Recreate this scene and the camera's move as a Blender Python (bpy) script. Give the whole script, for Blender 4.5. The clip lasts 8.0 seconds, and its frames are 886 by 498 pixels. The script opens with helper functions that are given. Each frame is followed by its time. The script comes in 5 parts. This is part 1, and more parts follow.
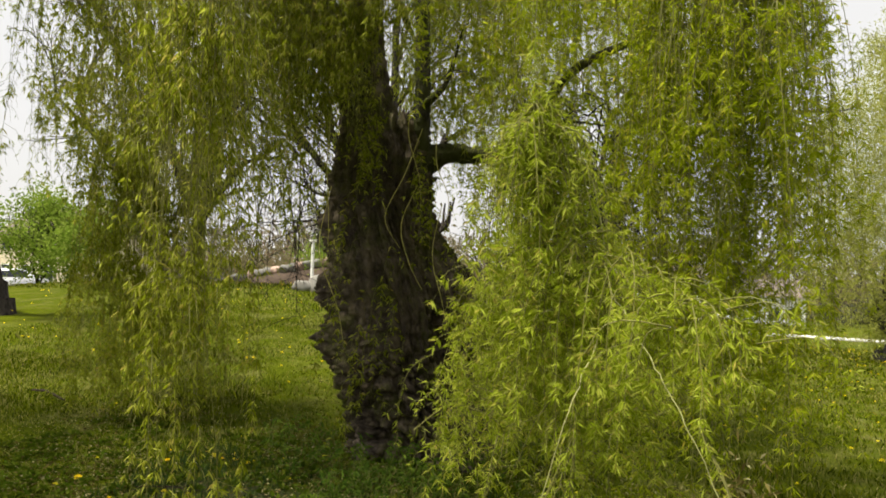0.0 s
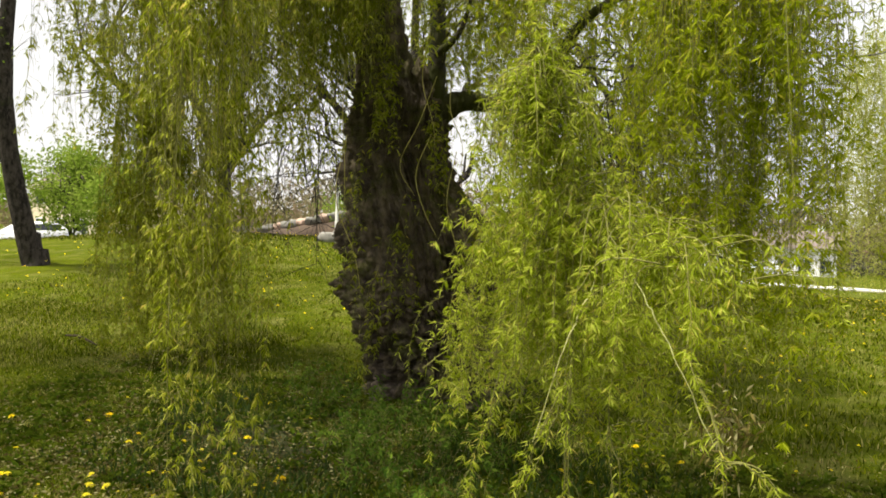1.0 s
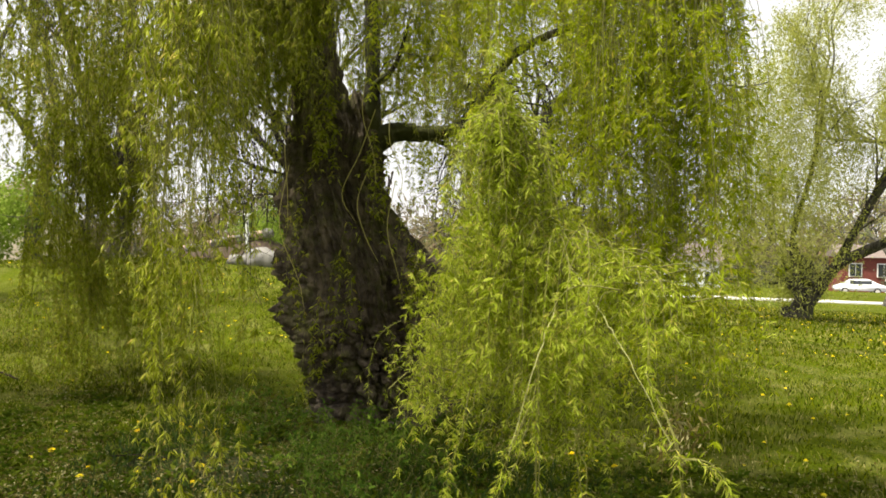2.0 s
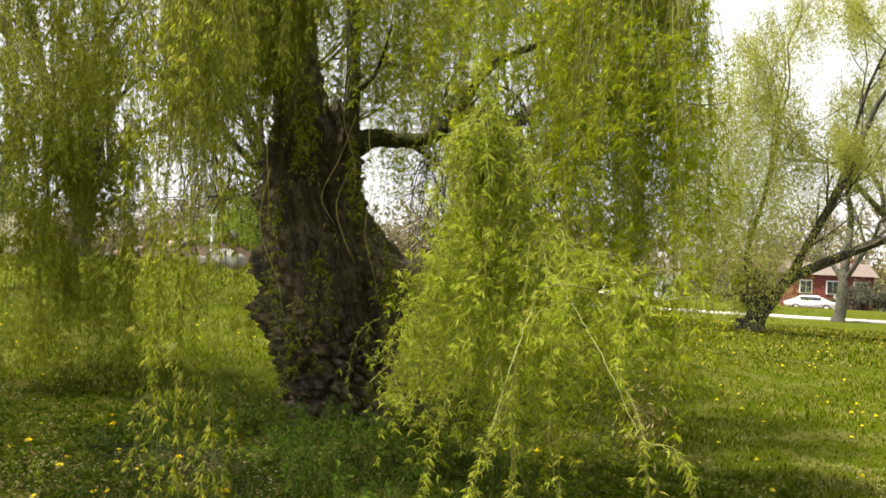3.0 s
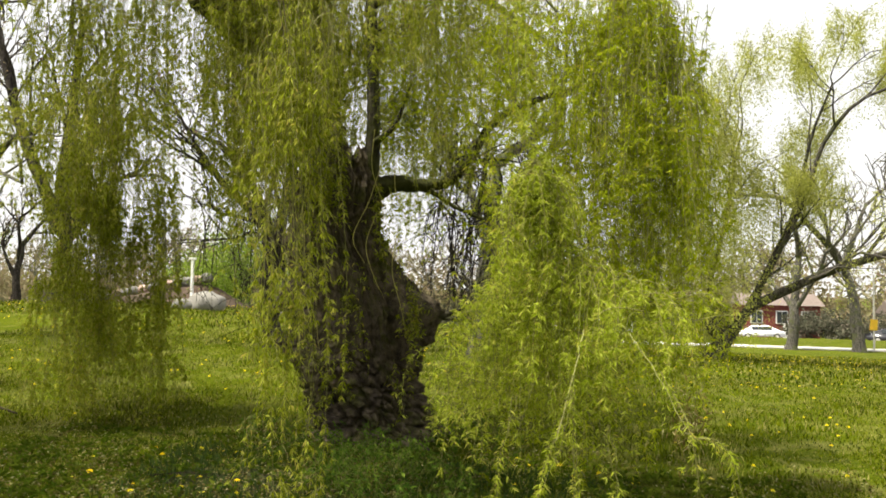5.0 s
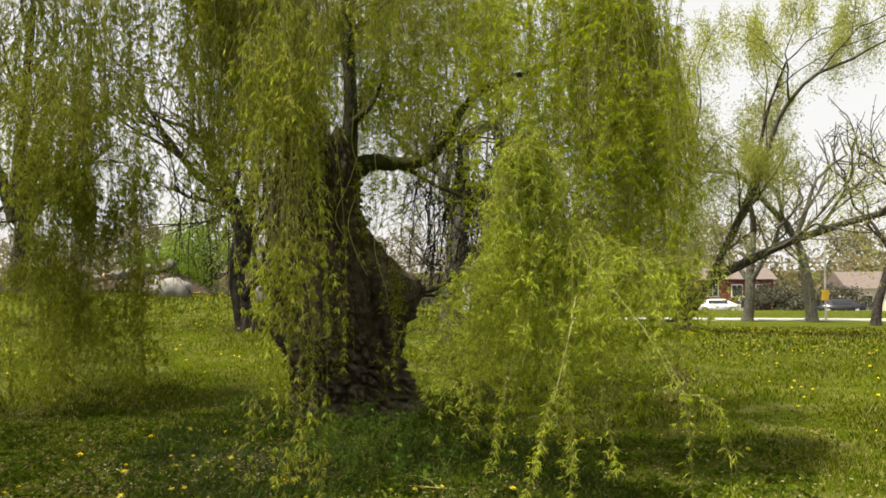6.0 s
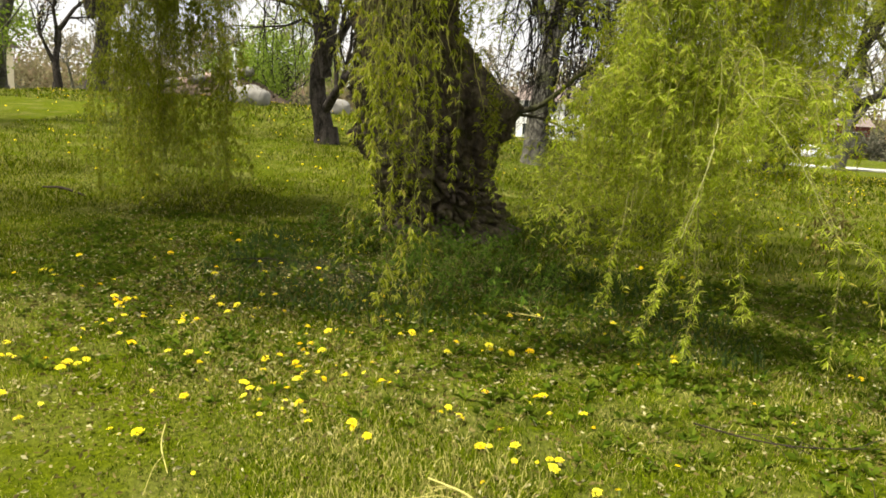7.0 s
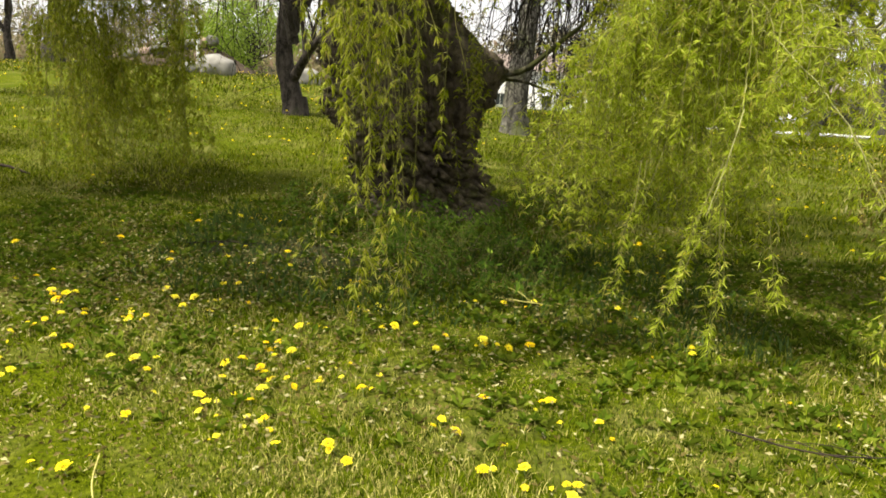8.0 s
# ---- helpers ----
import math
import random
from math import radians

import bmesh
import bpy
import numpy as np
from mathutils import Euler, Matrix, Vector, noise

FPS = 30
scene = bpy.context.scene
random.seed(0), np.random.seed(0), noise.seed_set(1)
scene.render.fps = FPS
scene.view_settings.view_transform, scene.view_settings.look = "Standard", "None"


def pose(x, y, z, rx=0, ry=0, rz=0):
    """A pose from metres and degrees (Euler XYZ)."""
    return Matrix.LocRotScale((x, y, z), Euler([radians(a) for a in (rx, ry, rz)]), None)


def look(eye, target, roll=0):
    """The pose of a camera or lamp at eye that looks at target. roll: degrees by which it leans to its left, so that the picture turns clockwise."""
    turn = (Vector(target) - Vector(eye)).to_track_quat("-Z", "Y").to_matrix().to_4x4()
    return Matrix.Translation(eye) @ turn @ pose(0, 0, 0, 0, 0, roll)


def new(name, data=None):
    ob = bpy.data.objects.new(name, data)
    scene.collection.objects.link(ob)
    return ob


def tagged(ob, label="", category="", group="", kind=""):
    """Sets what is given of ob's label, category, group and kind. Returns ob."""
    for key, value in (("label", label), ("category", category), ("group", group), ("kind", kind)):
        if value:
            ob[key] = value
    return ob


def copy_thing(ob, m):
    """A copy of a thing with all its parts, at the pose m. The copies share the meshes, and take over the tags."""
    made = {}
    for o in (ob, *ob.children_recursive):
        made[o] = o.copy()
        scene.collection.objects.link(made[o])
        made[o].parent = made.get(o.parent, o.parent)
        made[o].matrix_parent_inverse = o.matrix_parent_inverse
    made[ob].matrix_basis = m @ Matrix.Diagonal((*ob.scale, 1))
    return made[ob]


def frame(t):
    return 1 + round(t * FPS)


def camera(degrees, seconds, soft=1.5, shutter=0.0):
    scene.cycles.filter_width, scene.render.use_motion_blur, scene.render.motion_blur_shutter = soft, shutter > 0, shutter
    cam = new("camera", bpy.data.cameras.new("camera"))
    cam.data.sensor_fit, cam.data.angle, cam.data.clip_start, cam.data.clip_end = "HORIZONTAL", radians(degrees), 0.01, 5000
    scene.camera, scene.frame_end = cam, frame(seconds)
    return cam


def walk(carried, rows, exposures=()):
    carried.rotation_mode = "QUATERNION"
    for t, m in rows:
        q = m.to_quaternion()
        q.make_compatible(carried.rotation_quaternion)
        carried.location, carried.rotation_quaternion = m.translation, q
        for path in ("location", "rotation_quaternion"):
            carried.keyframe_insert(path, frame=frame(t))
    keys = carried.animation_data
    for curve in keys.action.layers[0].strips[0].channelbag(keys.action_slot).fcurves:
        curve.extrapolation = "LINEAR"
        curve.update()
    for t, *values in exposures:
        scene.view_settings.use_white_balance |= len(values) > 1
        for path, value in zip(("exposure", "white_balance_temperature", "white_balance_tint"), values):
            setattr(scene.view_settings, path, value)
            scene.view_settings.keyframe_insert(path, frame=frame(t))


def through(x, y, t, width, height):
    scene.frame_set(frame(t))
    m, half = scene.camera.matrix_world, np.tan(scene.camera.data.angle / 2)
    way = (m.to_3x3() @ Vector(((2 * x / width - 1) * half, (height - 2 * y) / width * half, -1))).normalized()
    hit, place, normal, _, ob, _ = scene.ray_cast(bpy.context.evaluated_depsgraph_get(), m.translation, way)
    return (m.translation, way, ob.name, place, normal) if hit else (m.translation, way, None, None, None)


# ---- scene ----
cam = camera(60.8, 8.0, 1.75)
PATH = [
    (0, (0.728, 0.695, 1.751), (-0.093, 2.518, 1.800), 2.00),
    (0.2, (0.793, 0.747, 1.732), (-0.098, 2.536, 1.737), 1.50),
    (0.5, (0.875, 0.741, 1.713), (-0.045, 2.516, 1.671), 1.80),
    (1, (0.862, 0.649, 1.708), (-0.019, 2.442, 1.630), 1.80),
    (1.2, (0.839, 0.559, 1.741), (0.024, 2.384, 1.673), 0.94),
    (1.5, (0.726, 0.476, 1.705), (0.003, 2.340, 1.661), 0.00),
    (1.8, (0.675, 0.350, 1.736), (0.011, 2.233, 1.658), 0.77),
    (2, (0.674, 0.235, 1.771), (0.035, 2.130, 1.745), 0.90),
    (2.2, (0.659, 0.193, 1.741), (0.074, 2.105, 1.718), 1.40),
    (3.3, (0.602, -0.189, 1.729), (0.077, 1.741, 1.732), 2.50),
    (3.5, (0.452, -0.309, 1.745), (-0.024, 1.633, 1.743), 1.90),
    (4, (0.210, -0.404, 1.704), (-0.178, 1.558, 1.695), 1.70),
    (4.2, (0.188, -0.446, 1.721), (-0.218, 1.512, 1.701), 3.10),
    (5.3, (0.192, -0.848, 1.663), (-0.239, 1.100, 1.803), 0.70),
    (5.5, (0.121, -0.781, 1.695), (-0.255, 1.176, 1.855), 2.50),
    (5.7, (0.079, -0.860, 1.683), (-0.216, 1.103, 1.930), 0.61),
    (6, (0.007, -0.937, 1.609), (-0.316, 1.036, 1.668), -0.30),
    (6.2, (-0.047, -0.823, 1.524), (-0.383, 1.144, 1.400), 1.21),
    (6.5, (-0.127, -0.745, 1.540), (-0.523, 1.201, 1.305), 0.90),
    (6.8, (-0.255, -0.660, 1.532), (-0.669, 1.257, 1.146), 3.96),
    (7, (-0.325, -0.560, 1.517), (-0.802, 1.341, 1.115), 3.20),
    (7.2, (-0.318, -0.430, 1.463), (-0.741, 1.481, 1.048), 1.66),
    (7.5, (-0.357, -0.261, 1.450), (-0.768, 1.647, 1.016), 0.60),
    (7.7, (-0.424, -0.208, 1.437), (-0.869, 1.691, 0.991), 2.68),
    (8, (-0.522, -0.033, 1.447), (-0.925, 1.869, 0.976), 2.70),
]
walk(cam, [(t, look(eye, target, roll)) for t, eye, target, roll in PATH], [(0.0, 0.4), (0.5, 0.62), (1.0, 0.65), (2.0, 0.74), (4.0, 0.79), (5.5, 0.67), (6.0, 0.46), (6.5, 0.53), (7.0, 0.75), (8.0, 0.82)])

# ---------------------------------------------------------------- light
SUN_TO = Vector((-0.42, -0.28, 1.0)).normalized()
world = bpy.data.worlds.new("sky")
scene.world = world
world.use_nodes = True
wn = world.node_tree
wn.nodes.clear()
sky = wn.nodes.new("ShaderNodeTexSky")
sky.sky_type = "NISHITA"
sky.sun_disc = False
sky.sun_elevation = math.asin(SUN_TO.z)
sky.sun_rotation = math.atan2(SUN_TO.x, SUN_TO.y)
sky.air_density, sky.dust_density, sky.ozone_density = 1.0, 6.0, 0.6
wbg = wn.nodes.new("ShaderNodeBackground")
wbg.inputs["Strength"].default_value = 0.145
wout = wn.nodes.new("ShaderNodeOutputWorld")
# bright thin cloud over the clear sky
cloud = wn.nodes.new("ShaderNodeMixRGB")
cloud.inputs[0].default_value = 0.9
cloud.inputs[2].default_value = (5.1, 5.0, 4.85, 1)
wn.links.new(sky.outputs[0], cloud.inputs[1])
wn.links.new(cloud.outputs[0], wbg.inputs[0])
wn.links.new(wbg.outputs[0], wout.inputs[0])

sun_data = bpy.data.lights.new("sun", "SUN")
sun_data.energy, sun_data.angle, sun_data.color = 6.4, radians(4), (1.0, 0.95, 0.8)
sun = new("sun", sun_data)
sun.matrix_world = look(SUN_TO * 60, (0, 0, 0))


# ---------------------------------------------------------------- materials
class Nodes:
    def __init__(self, name):
        self.mat = bpy.data.materials.new(name)
        self.mat.use_nodes = True
        self.t = self.mat.node_tree
        self.t.nodes.clear()
        self.out = self.t.nodes.new("ShaderNodeOutputMaterial")

    def add(self, kind, **sets):
        n = self.t.nodes.new("ShaderNode" + kind)
        for k, v in sets.items():
            if k in n.inputs:
                n.inputs[k].default_value = v
        return n

    def link(self, a, b):
        self.t.links.new(a, b)

    def noise(self, scale, detail=4.0, rough=0.6, stretch=None):
        n = self.add("TexNoise", Scale=scale, Detail=detail, Roughness=rough)
        co = self.add("TexCoord")
        if stretch:
            m = self.add("Mapping")
            m.inputs["Scale"].default_value = stretch
            self.link(co.outputs["Object"], m.inputs["Vector"])
            self.link(m.outputs[0], n.inputs["Vector"])
        else:
            self.link(co.outputs["Object"], n.inputs["Vector"])
        return n.outputs["Fac"]

    def ramp(self, fac, stops):
        r = self.add("ValToRGB")
        e = r.color_ramp.elements
        e[0].position, e[0].color = stops[0][0], (*stops[0][1], 1)
        e[1].position, e[1].color = stops[-1][0], (*stops[-1][1], 1)
        for p, c in stops[1:-1]:
            x = e.new(p)
            x.color = (*c, 1)
        self.link(fac, r.inputs[0])
        return r.outputs[0]

    def mix(self, fac, a, b):
        m = self.add("MixRGB")
        for sock, v in ((m.inputs[0], fac), (m.inputs[1], a), (m.inputs[2], b)):
            if isinstance(v, (int, float)):
                sock.default_value = v
            elif isinstance(v, tuple):
                sock.default_value = (*v, 1)
            else:
                self.link(v, sock)
        return m.outputs[0]

    def bump(self, fac, strength, distance):
        b = self.add("Bump", Strength=strength, Distance=distance)
        self.link(fac, b.inputs["Height"])
        return b.outputs[0]

    def surface(self, colour, rough=0.8, normal=None, metal=0.0, spec=0.3, through=None):
        p = self.add("BsdfPrincipled", Roughness=rough, Metallic=metal)
        p.inputs["Specular IOR Level"].default_value = spec
        if isinstance(colour, tuple):
            p.inputs["Base Color"].default_value = (*colour, 1)
        else:
            self.link(colour, p.inputs["Base Color"])
        if normal is not None:
            self.link(normal, p.inputs["Normal"])
        last = p.outputs[0]
        if through:
            t = self.add("BsdfTranslucent")
            if isinstance(colour, tuple):
                t.inputs["Color"].default_value = (*colour, 1)
            else:
                self.link(colour, t.inputs["Color"])
            m = self.add("MixShader", Fac=through)
            self.link(last, m.inputs[1])
            self.link(t.outputs[0], m.inputs[2])
            last = m.outputs[0]
        self.link(last, self.out.inputs[0])
        return self.mat


def plain(name, colour, rough=0.7, metal=0.0, vary=0.15, scale=6.0, spec=0.3):
    n = Nodes(name)
    f = n.noise(scale, 6)
    lo = tuple(c * (1 - vary) for c in colour)
    hi = tuple(min(1, c * (1 + vary)) for c in colour)
    return n.surface(n.ramp(f, [(0.3, lo), (0.7, hi)]), rough, n.bump(n.noise(scale * 8, 3), 0.2, 0.01), metal, spec)


def leaf_material(name, stops, through=0.45):
    n = Nodes(name)
    g = n.add("NewGeometry")
    island = n.ramp(g.outputs["Random Per Island"], stops)
    patch = n.noise(1.3, 3)
    col = n.mix(n.ramp(patch, [(0.35, (0, 0, 0)), (0.7, (0.45, 0.45, 0.45))]), island, tuple(c * 0.72 for c in stops[0][1]))
    return n.surface(col, 0.8, None, 0.0, 0.04, through)


def bark_material(name, dark, pale, moss, moss_amount=0.5, scale=1.0):
    n = Nodes(name)
    furrow = n.noise(9 * scale, 8, 0.65, (1.0, 1.0, 0.22))
    lump = n.noise(2.2 * scale, 4)
    fine = n.noise(55 * scale, 5)
    col = n.ramp(furrow, [(0.36, tuple(c * 0.25 for c in dark)), (0.5, dark), (0.68, pale)])
    col = n.mix(n.ramp(fine, [(0.3, (0, 0, 0)), (0.8, (0.5, 0.5, 0.5))]), col, pale)
    plate = n.noise(15 * scale, 7, 0.7, (1.0, 1.0, 0.55))
    col = n.mix(n.ramp(plate, [(0.48, (0, 0, 0)), (0.6, (0.85, 0.85, 0.85))]), col, tuple(c * 1.25 for c in pale))
    # darkens the gaps between plates, crevice shade put into the colour
    col = n.mix(n.ramp(plate, [(0.34, (0.9, 0.9, 0.9)), (0.46, (0, 0, 0))]), col, tuple(c * 0.2 for c in dark))
    if moss_amount:
        a = 0.62 - 0.25 * moss_amount
        col = n.mix(n.ramp(lump, [(a, (0, 0, 0)), (a + 0.12, (0.8, 0.8, 0.8))]), col, moss)
    m = n.add("Math")
    m.operation = "ADD"
    n.link(furrow, m.inputs[0])
    n.link(plate, m.inputs[1])
    return n.surface(col, 0.92, n.bump(m.outputs[0], 0.9, 0.03 / scale), 0.0, 0.15)


def old_bark_material(name):
    """Furrowed bark of the old stem: dark fissures, grey weathered plates, brown dead wood, moss and algae."""
    n = Nodes(name)
    fibre = n.noise(13, 8, 0.7, (1.0, 1.0, 0.16))
    knots = n.noise(9, 7, 0.65)
    patch = n.noise(1.7, 4)
    fine = n.noise(70, 5, 0.7)
    brown = n.ramp(fibre, [(0.36, (0.012, 0.009, 0.006)), (0.48, (0.036, 0.027, 0.017)), (0.64, (0.125, 0.097, 0.062))])
    grey = n.ramp(knots, [(0.34, (0.018, 0.013, 0.011)), (0.46, (0.054, 0.043, 0.029)), (0.64, (0.21, 0.168, 0.112))])
    col = n.mix(n.ramp(patch, [(0.4, (0, 0, 0)), (0.62, (0.9, 0.9, 0.9))]), brown, grey)
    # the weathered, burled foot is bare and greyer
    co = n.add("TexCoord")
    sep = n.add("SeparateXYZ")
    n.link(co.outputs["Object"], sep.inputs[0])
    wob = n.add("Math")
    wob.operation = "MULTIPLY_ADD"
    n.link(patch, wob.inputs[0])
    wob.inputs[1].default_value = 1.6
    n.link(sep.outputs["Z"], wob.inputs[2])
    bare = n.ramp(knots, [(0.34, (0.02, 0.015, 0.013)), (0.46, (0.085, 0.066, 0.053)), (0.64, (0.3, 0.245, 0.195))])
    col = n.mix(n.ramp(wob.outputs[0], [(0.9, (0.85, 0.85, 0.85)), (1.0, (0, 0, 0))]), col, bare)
    col = n.mix(n.ramp(fine, [(0.35, (0, 0, 0)), (0.8, (0.35, 0.35, 0.35))]), col, (0.2, 0.165, 0.14))
    moss = n.ramp(n.noise(3.1, 6, 0.7), [(0.5, (0, 0, 0)), (0.64, (0.75, 0.75, 0.75))])
    col = n.mix(moss, col, n.ramp(fine, [(0.3, (0.03, 0.036, 0.005)), (0.75, (0.12, 0.13, 0.022))]))
    m = n.add("Math")
    m.operation = "ADD"
    n.link(fibre, m.inputs[0])
    n.link(knots, m.inputs[1])
    return n.surface(col, 0.95, n.bump(m.outputs[0], 1.0, 0.03), 0.0, 0.1)


WILLOW_LEAF = leaf_material("willow_leaf", [(0.0, (0.17, 0.22, 0.003)), (0.45, (0.34, 0.41, 0.009)), (0.9, (0.57, 0.62, 0.045)), (1.0, (0.56, 0.44, 0.06))], 0.7)
# paler copy of the willow leaf, sunlight on the low bough painted in
LIT_BOUGH_LEAF = leaf_material("lit_bough_leaf", [(0.0, (0.2, 0.26, 0.008)), (0.4, (0.4, 0.48, 0.03)), (0.85, (0.64, 0.7, 0.12)), (1.0, (0.62, 0.5, 0.12))], 0.64)
PALE_TWIG = plain("pale_twig", (0.3, 0.29, 0.11), 0.6, vary=0.3, scale=20)
WILLOW_TWIG = plain("willow_twig", (0.16, 0.155, 0.035), 0.6, vary=0.25, scale=20)
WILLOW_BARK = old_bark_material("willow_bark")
LIMB_BARK = bark_material("mossy_limb_bark", (0.022, 0.019, 0.013), (0.075, 0.066, 0.045), (0.045, 0.05, 0.01), 0.9)
GREY_LIMB = bark_material("leaning_bark", (0.03, 0.026, 0.021), (0.095, 0.085, 0.07), (0.06, 0.066, 0.025), 0.4)
TREE_BARK = bark_material("grey_bark", (0.022, 0.018, 0.015), (0.06, 0.05, 0.043), (0.035, 0.04, 0.014), 0.15)
PALE_BARK = bark_material("pale_bark", (0.06, 0.055, 0.046), (0.13, 0.12, 0.1), (0.08, 0.09, 0.03), 0.5)
SPRING_LEAF = leaf_material("spring_leaf", [(0.0, (0.14, 0.22, 0.02)), (0.5, (0.23, 0.32, 0.04)), (1.0, (0.32, 0.39, 0.08))], 0.5)
PALE_LEAF = leaf_material("pale_willow_leaf", [(0.0, (0.32, 0.34, 0.06)), (0.5, (0.45, 0.47, 0.1)), (1.0, (0.56, 0.56, 0.18))], 0.6)
# darker olive copy of the willow leaf, with shade put into its colour
SHADED_OLIVE_LEAF = leaf_material("shaded_olive_leaf", [(0.0, (0.13, 0.16, 0.006)), (0.45, (0.29, 0.33, 0.015)), (0.86, (0.52, 0.55, 0.09)), (1.0, (0.5, 0.38, 0.1))], 0.7)
BUD_LEAF = leaf_material("bud_leaf", [(0.0, (0.2, 0.17, 0.1)), (0.6, (0.26, 0.24, 0.12)), (1.0, (0.3, 0.2, 0.14))], 0.35)
GRASS_BLADE = leaf_material("grass_blade", [(0.0, (0.016, 0.028, 0.0005)), (0.4, (0.078, 0.108, 0.0015)), (0.7, (0.2, 0.222, 0.004)), (0.83, (0.3, 0.285, 0.08)), (1.0, (0.42, 0.37, 0.14))], 0.4)
# brighter, yellower grass for the foreground, its sunlight put into the colour
SUNLIT_GRASS = leaf_material("sunlit_grass_blade", [(0.0, (0.014, 0.03, 0.0006)), (0.35, (0.088, 0.14, 0.002)), (0.68, (0.235, 0.285, 0.006)), (0.82, (0.41, 0.39, 0.08)), (1.0, (0.53, 0.48, 0.17))], 0.4)
LITTER = leaf_material("leaf_litter", [(0.0, (0.07, 0.055, 0.012)), (0.6, (0.19, 0.155, 0.05)), (1.0, (0.46, 0.43, 0.22))], 0.2)
GARDEN_LEAF = leaf_material("garden_leaf", [(0.0, (0.07, 0.075, 0.05)), (0.6, (0.12, 0.12, 0.075)), (1.0, (0.17, 0.14, 0.11))], 0.3)
SHOOT_LEAF = leaf_material("shoot_leaf", [(0.0, (0.05, 0.1, 0.012)), (0.6, (0.11, 0.19, 0.02)), (1.0, (0.24, 0.34, 0.04))], 0.45)
WEED_LEAF = leaf_material("weed_leaf", [(0.0, (0.045, 0.08, 0.004)), (0.6, (0.09, 0.13, 0.008)), (1.0, (0.17, 0.2, 0.02))], 0.35)
HERB_LEAF = leaf_material("herb_leaf", [(0.0, (0.035, 0.065, 0.012)), (1.0, (0.075, 0.11, 0.03))], 0.3)


def petal_material():
    n = Nodes("dandelion_petal")
    o = n.add("ObjectInfo")
    return n.surface(n.ramp(o.outputs["Random"], [(0.0, (0.85, 0.6, 0.01)), (0.2, (0.88, 0.72, 0.015)), (1.0, (0.88, 0.8, 0.06))]), 0.7, None, 0.0, 0.1, 0.25)


PETAL = petal_material()
STALK = plain("dandelion_stalk", (0.25, 0.32, 0.1), 0.6)
STRAW = plain("dry_straw", (0.37, 0.33, 0.09), 0.8, vary=0.3, scale=25)
DEAD_WOOD = plain("dead_wood", (0.035, 0.027, 0.02), 1.0, vary=0.4, scale=30, spec=0.05)
BOULDER = plain("boulder_stone", (0.2, 0.19, 0.17), 0.9, vary=0.3, scale=4)
WHITE_PAINT = plain("white_paint", (0.78, 0.77, 0.74), 0.5, vary=0.06)
ASPHALT = plain("asphalt", (0.2, 0.19, 0.185), 0.9, vary=0.25, scale=3)
CONCRETE = plain("concrete", (0.5, 0.48, 0.43), 0.9, vary=0.15, scale=2)
BRICK_RED = plain("red_brick", (0.16, 0.045, 0.035), 0.85, vary=0.25, scale=5)
CREAM = plain("cream_render", (0.72, 0.62, 0.46), 0.85, vary=0.1, scale=2)
ROOF = plain("roof_shingle", (0.16, 0.125, 0.11), 0.9, vary=0.3, scale=4)
DARK_GLASS = plain("window_glass", (0.03, 0.035, 0.04), 0.1, spec=0.6)
CAR_WHITE = plain("car_paint", (0.75, 0.75, 0.76), 0.25, vary=0.03, spec=0.6)
RUBBER = plain("tyre_rubber", (0.02, 0.02, 0.02), 0.8)
YELLOW = plain("yellow_sign_paint", (0.8, 0.5, 0.04), 0.5, vary=0.08)
RUST_STONE = plain("reddish_stone", (0.42, 0.3, 0.24), 0.9, vary=0.35, scale=5)


# soil and turf of the lawn
def lawn_material():
    n = Nodes("lawn")
    big = n.noise(0.35, 4)
    mid = n.noise(2.3, 5)
    fine = n.noise(38, 6, 0.7)
    green = n.ramp(fine, [(0.3, (0.015, 0.024, 0.001)), (0.55, (0.06, 0.08, 0.0015)), (0.8, (0.15, 0.168, 0.004))])
    dry = n.ramp(fine, [(0.3, (0.09, 0.085, 0.025)), (0.75, (0.24, 0.22, 0.08))])
    col = n.mix(n.ramp(mid, [(0.47, (0, 0, 0)), (0.68, (0.6, 0.6, 0.6))]), green, dry)
    col = n.mix(n.ramp(big, [(0.4, (0, 0, 0)), (0.65, (0.5, 0.5, 0.5))]), col, n.ramp(fine, [(0.3, (0.05, 0.066, 0.0015)), (0.75, (0.14, 0.158, 0.004))]))
    # bare soil with litter round the trunk foot, spread wider to paint in shade
    co = n.add("TexCoord")
    mp = n.add("Mapping")
    mp.inputs["Location"].default_value = (2.5, -4.85, 0)
    n.link(co.outputs["Object"], mp.inputs["Vector"])
    gr = n.add("VectorMath")
    gr.operation = "MULTIPLY"
    gr.inputs[1].default_value = (0.36, 0.75, 0)
    n.link(mp.outputs[0], gr.inputs[0])
    ln = n.add("VectorMath")
    ln.operation = "LENGTH"
    n.link(gr.outputs[0], ln.inputs[0])
    wob = n.add("Math")
    wob.operation = "MULTIPLY_ADD"
    n.link(mid, wob.inputs[0])
    wob.inputs[1].default_value = 1.3
    n.link(ln.outputs["Value"], wob.inputs[2])
    soil = n.ramp(n.noise(60, 6, 0.7), [(0.3, (0.022, 0.02, 0.016)), (0.6, (0.055, 0.05, 0.038)), (0.8, (0.13, 0.11, 0.08))])
    col = n.mix(n.ramp(wob.outputs[0], [(0.85, (0.7, 0.7, 0.7)), (1.35, (0, 0, 0))]), col, soil)
    return n.surface(col, 0.95, n.bump(fine, 0.8, 0.03), 0.0, 0.03)


LAWN = lawn_material()


